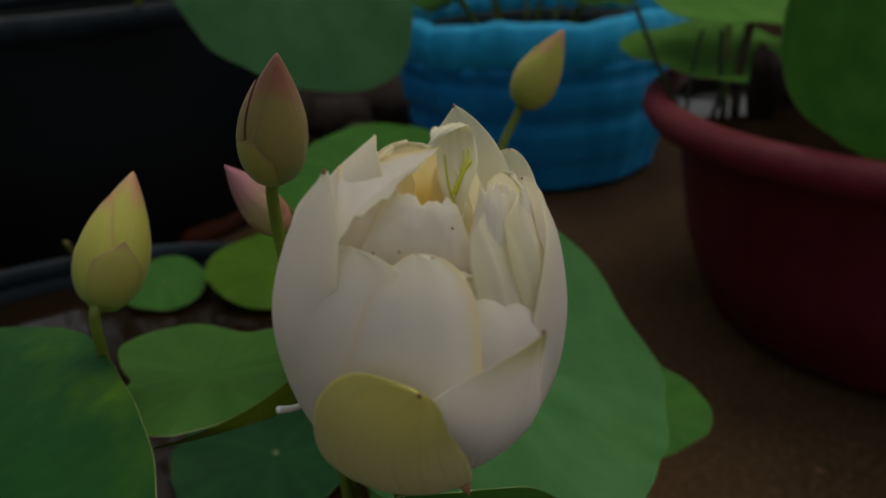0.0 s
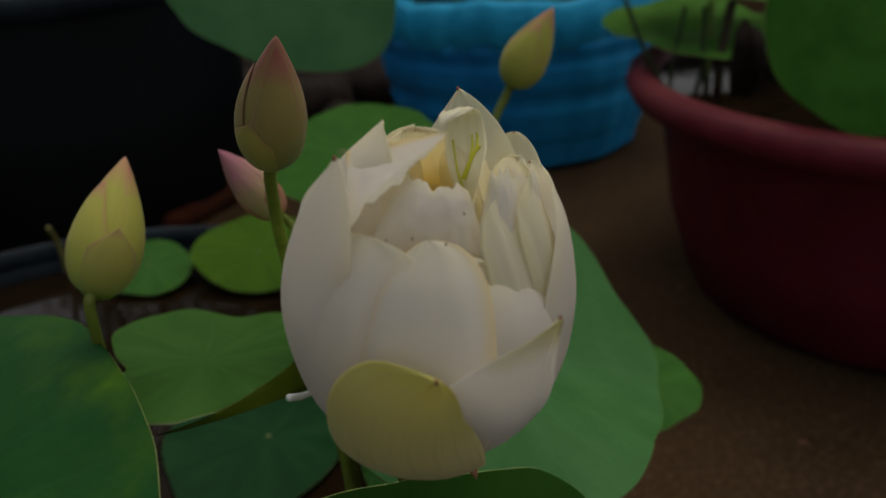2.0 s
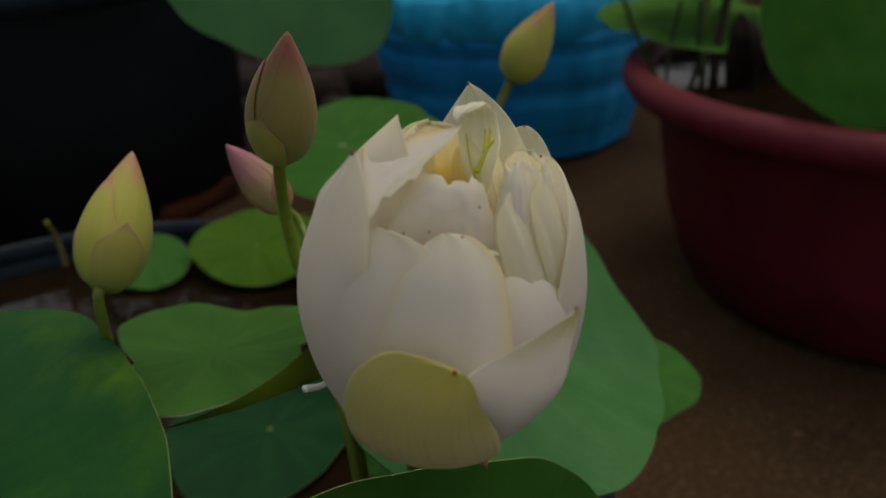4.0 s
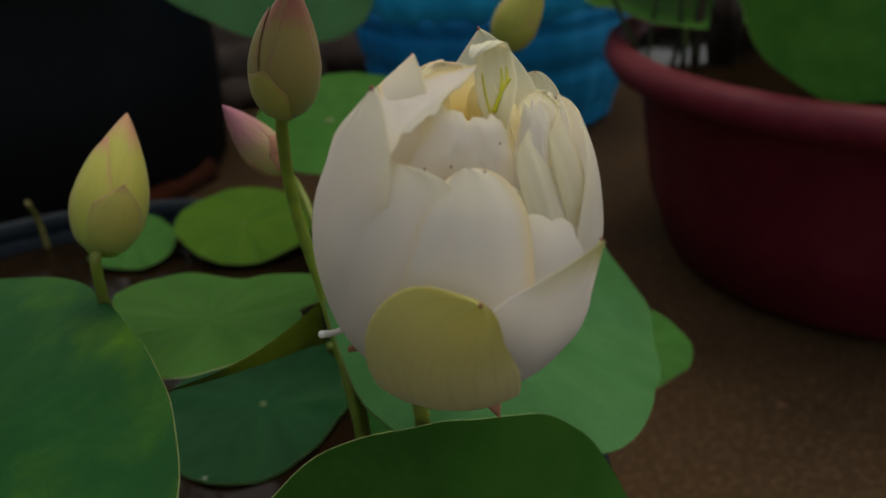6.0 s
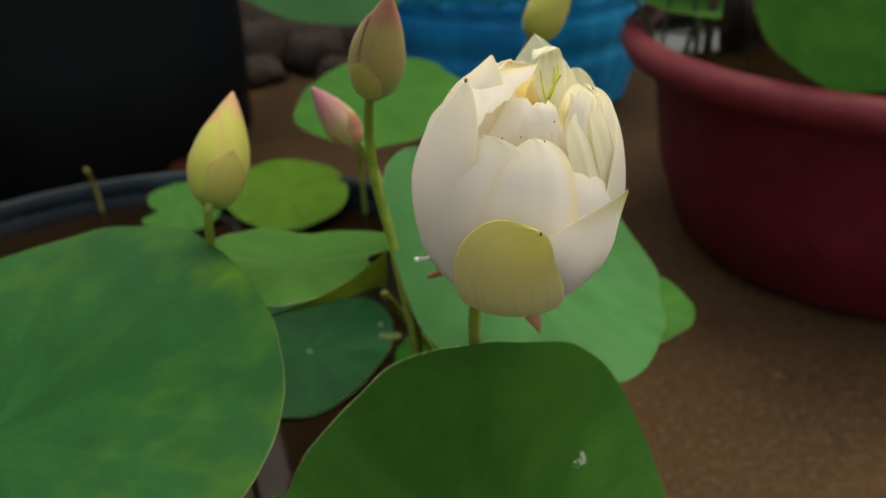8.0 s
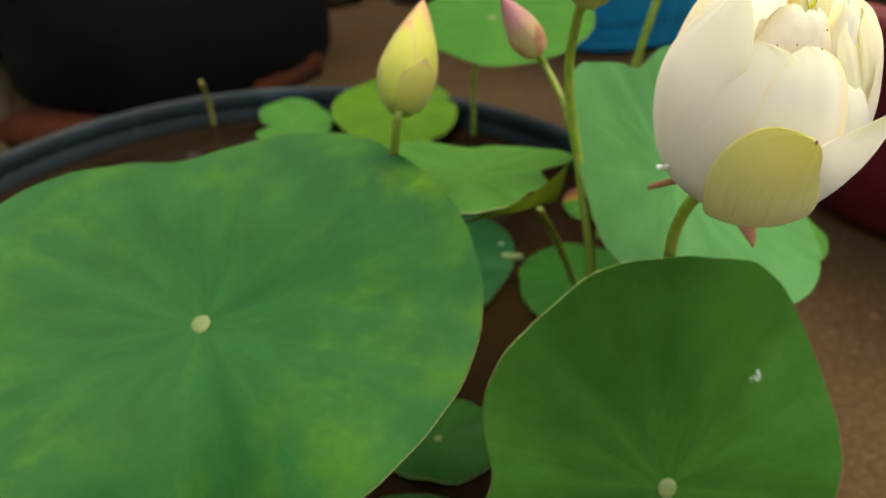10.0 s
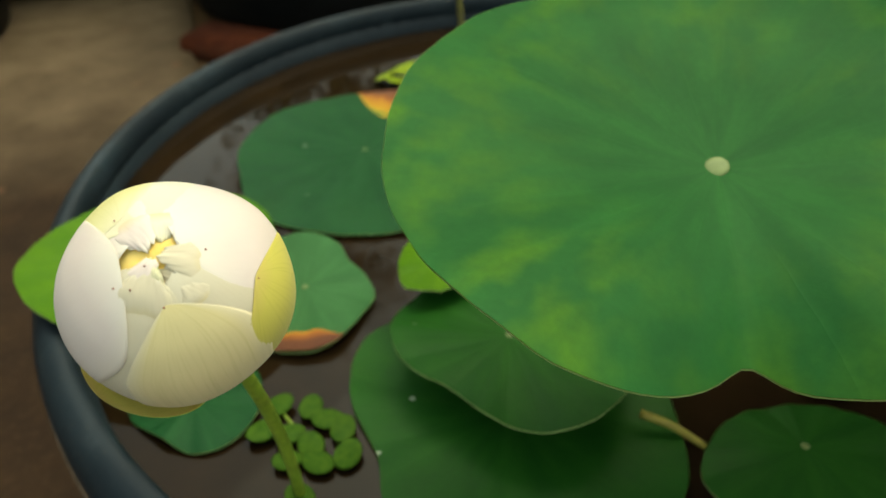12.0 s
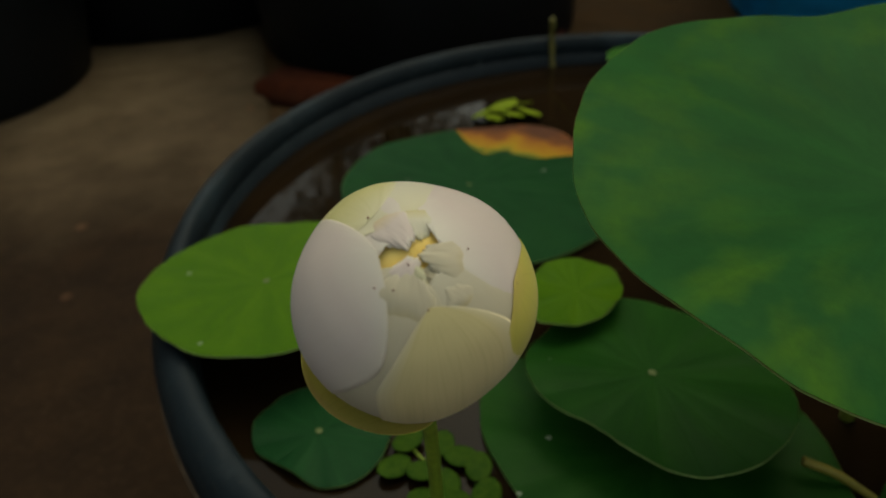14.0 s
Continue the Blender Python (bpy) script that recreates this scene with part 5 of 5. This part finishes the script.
def crown_petal(body, foot_at, tip_at, left, right, low, high, seed=0, nu=30, nv=26, thick=0.00009):
    """A short crinkled petal folded over a flower's crown, from foot_at to tip_at (degrees off the axis, as x and y), lying low to high off the body."""
    rng = random.Random(seed)
    ph = [rng.uniform(0, 6.28) for _ in range(8)]
    f0, f1 = Vector(foot_at), Vector(tip_at)
    along = f1 - f0
    across = Vector((-along.y, along.x)).normalized()
    bm = bmesh.new()
    uvs = bm.loops.layers.uv.new("UVMap")
    grids = []
    for skin in (0, 1):
        grid = []
        for j in range(nv + 1):
            s = j / nv
            row = []
            for i in range(nu + 1):
                u = -1 + 2 * i / nu
                end = 1 - 0.30 * abs(u) ** 2.2 - 0.035 * (math.sin(7 * u + ph[0]) + 0.7 * math.sin(17 * u + ph[1]) + 0.5 * math.sin(31 * u + ph[2]))
                half = (left if u < 0 else right) * (1 - 0.30 * s ** 3)
                q = f0 + along * (s * end) - across * (half * u)
                th, az = radians(q.length), math.atan2(q.y, q.x)
                d = Vector((math.sin(th) * math.cos(az), math.sin(th) * math.sin(az), math.cos(th)))
                off = low + (high - low) * s - 0.00030 * abs(u) ** 3 + 0.00035 * math.sin(math.pi * s) ** 2
                off += 0.00010 * s * (math.sin(4 * u + ph[3] + 3 * s) + 0.35 * math.sin(11 * u + ph[4] - 7 * s) + 0.8 * math.sin(9 * s + ph[5] + 3 * u) + 0.18 * math.sin(23 * u + ph[6] + 14 * s))
                off -= 0.0004 * s ** 10
                row.append((bm.verts.new(body.point(d, off - (thick if skin else 0.0))), ((u + 1) / 2, s)))
            grid.append(row)
        grids.append(grid)
        for j in range(nv):
            for i in range(nu):
                quad = [grid[j][i], grid[j + 1][i], grid[j + 1][i + 1], grid[j][i + 1]]
                quad = quad[::-1] if skin == 0 else quad
                face = bm.faces.new([v for v, _ in quad])
                for loop, (_, uv) in zip(face.loops, quad):
                    loop[uvs].uv = uv
    a, b = grids
    rim = [(j, 0) for j in range(nv + 1)] + [(nv, i) for i in range(1, nu + 1)] + [(j, nu) for j in range(nv - 1, -1, -1)]
    for (j0, i0), (j1, i1) in zip(rim, rim[1:]):
        quad = [a[j0][i0], a[j1][i1], b[j1][i1], b[j0][i0]]
        face = bm.faces.new([v for v, _ in quad])
        for loop, (_, uv) in zip(face.loops, quad):
            loop[uvs].uv = uv
    bmesh.ops.recalc_face_normals(bm, faces=bm.faces)
    return bm


M_HEART = plain("golden_flower_heart", (0.62, 0.40, 0.05), (0.78, 0.58, 0.12), 300, 0.6, 0.3)
open_flower()


def closed_flower():
    foot, tip = Vector((-0.2353, 0.1746, 0.4285)), Vector((-0.0559, -0.3236, 1.2725))
    m = axis_pose(foot, tip)
    fl = thing("lotus_flower", "closed creamy white lotus flower with pale yellow outer petals", "flower", m, "lotus flowers")
    body = FlowerBody(0.0444, 0.0253, 0.0232, [(0, 0.15), (0.02, 0.35), (0.07, 0.60), (0.16, 0.82), (0.30, 0.96), (0.45, 1.0), (0.62, 0.96), (0.78, 0.80), (0.88, 0.60), (0.94, 0.42), (0.98, 0.24), (1.0, 0.06)], 0.014)
    rows = [
        ("petal", 150, -14, (55, 0.5, 5.0, 0.4), (55, 0.5, 5.0, 0.4), dict(layer=-0.0019, ragged=0.03), M_GOLD_DEEP),
        ("petal", -30, -14, (55, 0.5, 5.0, 0.4), (55, 0.5, 5.0, 0.4), dict(layer=-0.0016, ragged=0.03), M_GOLD_DEEP),
        ("petal", -30, 18, (44, 0.7, 2.6, 0.5), (44, 0.7, 2.6, 0.5), dict(layer=-0.00014, ragged=0.015), M_BLUSH_CREAM),
        ("petal", 165, 13, (42, 0.8, 2.4, 0.6), (44, 0.8, 2.4, 0.6), dict(layer=-0.00030, ragged=0.02), M_BLUSH),
        ("petal", -96, 12, (30, 0.82, 2.2, 0.6), (34, 0.82, 2.2, 0.6), dict(layer=-0.00014, ragged=0.02), M_BLUSH_CREAM),
        ("petal", 132, 19, (50, 0.7, 2.2, 0.6), (52, 0.7, 2.2, 0.6), dict(layer=-0.00018, ragged=0.012), M_YELLOW_TIPPED),
        ("petal", 44, 15, (62, 0.72, 2.6, 0.5), (56, 0.72, 2.6, 0.5), dict(layer=-0.00008, ragged=0.012), M_BLUSH),
        ("petal", -128, 29, (36, 0.66, 2.4, 0.6), (28, 0.72, 2.0, 0.7), dict(layer=-0.00004), M_BLUSH_CREAM),
        ("petal", -172, 17, (44, 0.6, 2.4, 0.6), (52, 0.74, 2.6, 0.5), dict(layer=0.00024, az_tip=-152, cup=0.00012, ripple=0.00003), M_BLUSH),
        ("petal", -60, 31, (33, 0.70, 1.4, 0.9), (42, 0.74, 2.2, 0.7), dict(layer=0.00022, cup=0.00012, ripple=0.00003), M_FRONT),
        ("sepal", 150, 31, (36, 0.7, 2.4, 0.6), (38, 0.7, 2.4, 0.6), dict(layer=0.00004, flare=0.0001, flare_from=0.9), M_SEPAL_FADED),
        ("sepal", 4, 57, (44, 0.72, 2.0, 0.7), (38, 0.72, 1.8, 0.75), dict(layer=0.00012, flare=0.0003, cup=0.0001), M_SEPAL),
        ("sepal", -117, 112, (36, 0.6, 2.6, 0.6), (40, 0.6, 2.6, 0.6), dict(layer=0.0004, flare=0.0040, flare_from=0.3), M_SEPAL),
    ]
    for i, (nm, az, tp, lf, rt, k, mt) in enumerate(rows):
        part(nm, shell_petal(body, az, tp, lf, rt, seed=80 + i, thick=0.00008, **{"cup": 0.00030, "ripple": 0.00008, **k}), mt, fl)
    # crinkled inner petals folded over the heart: foot and tip in degrees off the axis, half widths, how deep they lie at foot and tip
    folds = [(M_BLUSH_INNER, (30, -12), (5, -10), 12, 10, -0.0009, -0.0016), (M_BLUSH, (-24, 19), (-1.5, 1.5), 13, 11, -0.0004, -0.0005), (M_YELLOW_TIPPED, (-4, 26), (3.5, 9), 9, 9, -0.0003, -0.0010),
             (M_BLUSH_CREAM, (34, 5), (5, -1), 13, 10, -0.0003, -0.0004), (M_BLUSH, (-4, -24), (3, -3.5), 9, 11, -0.0007, -0.0004), (M_LIME_TIP, (10, -20), (4, -7), 4, 4, -0.0005, -0.00022),
             (M_BLUSH_CREAM, (36, -22), (22, -13), 11, 11, -0.0003, -0.0002), (M_BLUSH_CREAM, (2, -42), (2, -11), 17, 19, -0.0005, 0.0001)]
    for i, (mt, foot_at, tip_at, lf, rt, l0, l1) in enumerate(folds):
        part("petal", crown_petal(body, foot_at, tip_at, lf, rt, l0, l1, seed=140 + i), mt, fl)
    for az, th in [(-62, 32), (18, 29), (-121, 27), (-100, 23), (-117, 112), (4, 59), (150, 32), (-88, 9)]:
        brown_tip(fl, body.spot(az, th, 0.0003), 0.00022)
    bm = bmesh.new()
    bmesh.ops.create_uvsphere(bm, u_segments=16, v_segments=10, radius=0.0125)
    for v in bm.verts:
        v.co = Vector((v.co.x, v.co.y, v.co.z * 1.2 + 0.023))
    part("heart", bm, M_HEART, fl, "golden yellow heart")
    inv = m.inverted()
    part("stalk", tube([inv @ Vector(p) for p in [(-0.2525, 0.235, W - 0.02), (-0.2505, 0.229, 0.305), (-0.2455, 0.212, 0.355), (-0.240, 0.190, 0.402), (-0.2351, 0.1736, 0.4300)]], 0.0026, 0.0023), M_STALK, fl)


closed_flower()
lotus_bud("upright olive lotus bud with a pink tip", (0.0475, 0.3255, 0.5245), (0.0570, 0.3095, 0.5620), 0.0099, M_BUD_PINK,
          [(0.053, 0.315, W - 0.02), (0.053, 0.3121, 0.35), (0.057, 0.3223, 0.40), (0.0508, 0.3340, 0.45), (0.0445, 0.3365, 0.49)], spin=-62, stalk_r=0.0018, seed=20, lower=M_BUD_SEPAL)
lotus_bud("plump yellow-green lotus bud with a peach tip", (-0.0236, 0.350, 0.4738), (-0.0125, 0.374, 0.5145), 0.0122, M_BUD_YELLOW,
          [(-0.05, 0.41, W - 0.02), (-0.040, 0.376, 0.38)], seed=24, stalk_r=0.0018, lower=M_BUD_SEPAL)
lotus_bud("small leaning rose-tinted lotus bud", (0.0355, 0.378, 0.4870), (0.0193, 0.3735, 0.5145), 0.0074, M_BUD_ROSE,
          [(0.058, 0.335, W - 0.02), (0.0575, 0.333, 0.40), (0.052, 0.345, 0.445), (0.0470, 0.362, 0.468)], spin=30, stalk_r=0.0015, seed=28, lower=M_DRY)
lotus_bud("yellow-green lotus bud with a peach tip behind the flower", (0.1415, 0.561, 0.4835), (0.165, 0.556, 0.5265), 0.0128, M_BUD_YELLOW,
          [(0.10, 0.56, W - 0.02), (0.112, 0.56, 0.38), (0.126, 0.56, 0.45)], seed=32)


# ---- lotus in the other pots ----
def far_leaf(label, c, n, r, mat, stalk, seed, dip=0.012):
    rng = random.Random(seed)
    lotus_leaf(label, c, n, [r * rng.uniform(0.92, 1.08) for _ in range(12)], mat, dip, 0.05, 0.004, stalk, 0.004, seed=seed, group="lotus leaves behind", thick=0.0012)


lotus_leaf("mid-green lotus leaf hanging over from the black pot", (-0.0589, 1.0294, 0.5431), (0.114, -0.735, 0.668),
           [119, 108, 102, 98, 98, 99, 103, 107, 113, 119, 125, 130, 135, 139, 141, 140, 146, 148, 157, 166, 178, 178, 153, 133], M_LEAF_HANGING, 0.0, 0.05, 0.002,
           [(-0.52, 1.62, 0.40), (-0.25, 1.32, 0.58)], 0.004, seed=61, group="lotus leaves behind", thick=0.0012, rim=(10.2, -3.0, -0.6))
lotus_leaf("big deep green lotus leaf standing upright in the maroon tub", (0.6589, 0.9554, 0.4493), (-0.018, -0.99, 0.12),
           [184, 185, 186, 188, 190, 192, 194, 196, 198, 201, 204, 207, 209, 202, 186, 176, 184, 192, 196, 198, 199, 198, 192, 186], M_LEAF_BROAD, 0.0, 0.06, 0.002,
           [(0.72, 1.25, 0.28), (0.66, 1.10, 0.40)], 0.004, seed=62, group="lotus leaves behind", thick=0.0012, rim=(10.4, 0.4, 0.7))
far_leaf("light green lotus leaf spread low over the maroon tub", (0.505, 1.31, 0.358), (0.02, -0.12, 0.99), 142, M_LEAF_LIT, [(0.56, 1.38, 0.27)], 63)
far_leaf("mid-green lotus leaf spread above the maroon tub", (0.515, 1.30, 0.446), (0.0, -0.28, 0.96), 122, M_LEAF_LIT, [(0.50, 1.24, 0.28), (0.51, 1.27, 0.36)], 64)
for label, a, b, r, mt in [("thin dark green lotus stalk rising from the maroon tub", (0.435, 1.19, 0.28), (0.355, 1.2, 0.455), 0.0035, M_STALK_DARK),
                           ("thin dark green lotus stalk rising from the maroon tub", (0.432, 1.2, 0.28), (0.451, 1.21, 0.415), 0.0028, M_STALK_DARK),
                           ("thin dark green lotus stalk rising from the maroon tub", (0.482, 1.18, 0.28), (0.474, 1.2, 0.415), 0.0032, M_STALK_DARK),
                           ("thick brown lotus stalk rising from the maroon tub", (0.498, 1.19, 0.28), (0.512, 1.2, 0.425), 0.0070, M_STALK_BROWN_DARK)]:
    mid = Vector(a).lerp(Vector(b), 0.5) + Vector((-0.004, 0, 0.0))
    st = link_mesh("leaf_stalk", tube([a, mid, b], r, r * 0.9), mt)
    tagged(st, label, "stalk", "stalks in the maroon tub")
bm, _ = cup_petal(-90, [(4, -12), (8, 8), (16, 34), (14, 58), (2, 72), (-16, 74)], (30, 0.5, 3.0, 0.5), (34, 0.5, 3.0, 0.5), curve=(20, 16), crumple=5.0, grain=1.2, ragged=3.0, seed=63, nu=24, nv=30, thick=1.2)
dead = link_mesh("withered_leaf", bm, M_DEAD)
dead.matrix_world = pose(0.519, 1.145, 0.300) @ Matrix.Scale(1.25, 4)
tagged(dead, "curled dark brown withered lotus leaf in the maroon tub", "leaf", "lotus leaves behind")
rng = random.Random(5)
for i in range(9):
    a = i * 0.7
    far_leaf("mid-green lotus leaf crowded in the blue planter", (0.285 + 0.17 * math.cos(a), 2.03 + 0.17 * math.sin(a), 0.39 + 0.03 * (i % 4)), (0.3 * math.cos(a), -0.2, 0.9), 95, M_LEAF_PALE if i % 3 else M_LEAF_DARK,
             [(0.285 + 0.1 * math.cos(a), 2.03 + 0.1 * math.sin(a), 0.30)], 70 + i)


# ---- floating ferns and twigs ----
def floating_fern(cx, cy, spots, seed, mat, stand=0.0):
    rng = random.Random(seed)
    fern = thing("floating_fern", "yellow-green floating fern with paired oval leaves", "water plant", Matrix.Translation((cx, cy, W + 0.001)), "floating ferns")
    for x, y, r in spots:
        bm = bmesh.new()
        bmesh.ops.create_uvsphere(bm, u_segments=14, v_segments=8, radius=r)
        turn = rng.uniform(0, 6.28)
        tilt = rng.uniform(-0.2, 0.2) + stand
        for v in bm.verts:
            p = v.co
            q = Vector((p.x * 1.28, p.y * 1.02, p.z * 0.07 - 0.10 * abs(p.y) ** 2 / r + p.x * tilt))
            v.co = Vector((q.x * math.cos(turn) - q.y * math.sin(turn), q.x * math.sin(turn) + q.y * math.cos(turn), q.z + 0.003 + 1.1 * stand * r)) + Vector((x - cx, y - cy, 0))
        part("frond", bm, mat, fern)
    part("runner", tube([(spots[0][0] - cx, spots[0][1] - cy, 0.0005), (0, 0, 0), (spots[-1][0] - cx, spots[-1][1] - cy, 0.0005)], 0.0008, 0.0006), M_STALK, fern)


floating_fern(-0.26, 0.262, [(-0.278, 0.280, 0.0062), (-0.262, 0.281, 0.0058), (-0.252, 0.275, 0.0062), (-0.280, 0.264, 0.0066), (-0.267, 0.264, 0.0060), (-0.255, 0.259, 0.0062),
                             (-0.243, 0.270, 0.0060), (-0.249, 0.250, 0.0062), (-0.237, 0.256, 0.0064), (-0.251, 0.231, 0.0060), (-0.263, 0.249, 0.0056)], 1, M_SALVINIA)
floating_fern(-0.29, 0.664, [(-0.309, 0.655, 0.010), (-0.296, 0.670, 0.010), (-0.280, 0.676, 0.009), (-0.284, 0.652, 0.010), (-0.272, 0.660, 0.009), (-0.300, 0.647, 0.008)], 2, M_FERN_LIME, 0.5)


def stem(label, pts, r, mat=None):
    st = link_mesh("leaf_stalk", tube(pts, r, r * 0.85), mat or M_STALK)
    tagged(st, label, "stalk", "stalks in the tub")


stem("withered brown twig leaning on the tub rim", [(-0.266, 0.795, W - 0.01), (-0.268, 0.798, 0.30), (-0.266, 0.785, 0.325)], 0.0028, M_STALK_BROWN)
stem("yellow lotus stalk lying across the water", [(-0.109, 0.289, 0.286), (-0.095, 0.287, 0.282), (-0.080, 0.284, W)], 0.0020, M_STALK_YELLOW)
stem("yellow lotus stalk lying across the water", [(0.007, 0.293, W), (0.018, 0.290, 0.284), (0.031, 0.287, 0.300)], 0.0020, M_STALK_YELLOW)
stem("yellow curved lotus stalk at the back of the tub", [(0.09, 0.60, W), (0.12, 0.61, 0.30), (0.15, 0.60, 0.295), (0.17, 0.57, W)], 0.0022, M_STALK_YELLOW)
stem("small yellow stalk end floating on the water", [(0.026, 0.534, 0.2755), (0.033, 0.531, 0.2762), (0.040, 0.533, 0.2755)], 0.0028, M_HUB)

# dried white splash on the upright leaf
rng = random.Random(9)
spot = SURFACES["deep green lotus leaf standing upright before the flower"]
splash = thing("white_splash", "dried white bird splash on the upright leaf", "splash", Matrix.Translation(spot(0.0215, 0.0541)))
face = (spot(0.0235, 0.0541) - spot(0.0195, 0.0541)).cross(spot(0.0215, 0.0561) - spot(0.0215, 0.0521)).normalized()
across = Vector((0, 0, 1)).cross(face).normalized()
upward = face.cross(across)
for i in range(20):
    bm = bmesh.new()
    r = rng.uniform(0.0003, 0.0011)
    bmesh.ops.create_icosphere(bm, subdivisions=2, radius=r)
    q = across * rng.gauss(0, 0.0018) + upward * rng.gauss(0, 0.0026)
    long = rng.uniform(0.6, 1.5)
    for v in bm.verts:
        k = 1 + 0.35 * noise.noise(v.co * 900 + Vector((i, 0, 0)))
        v.co = across * v.co.x * k + upward * v.co.y * k * long + face * v.co.z * 0.16 + q
    part("fleck", bm, M_BIRDLIME, splash)
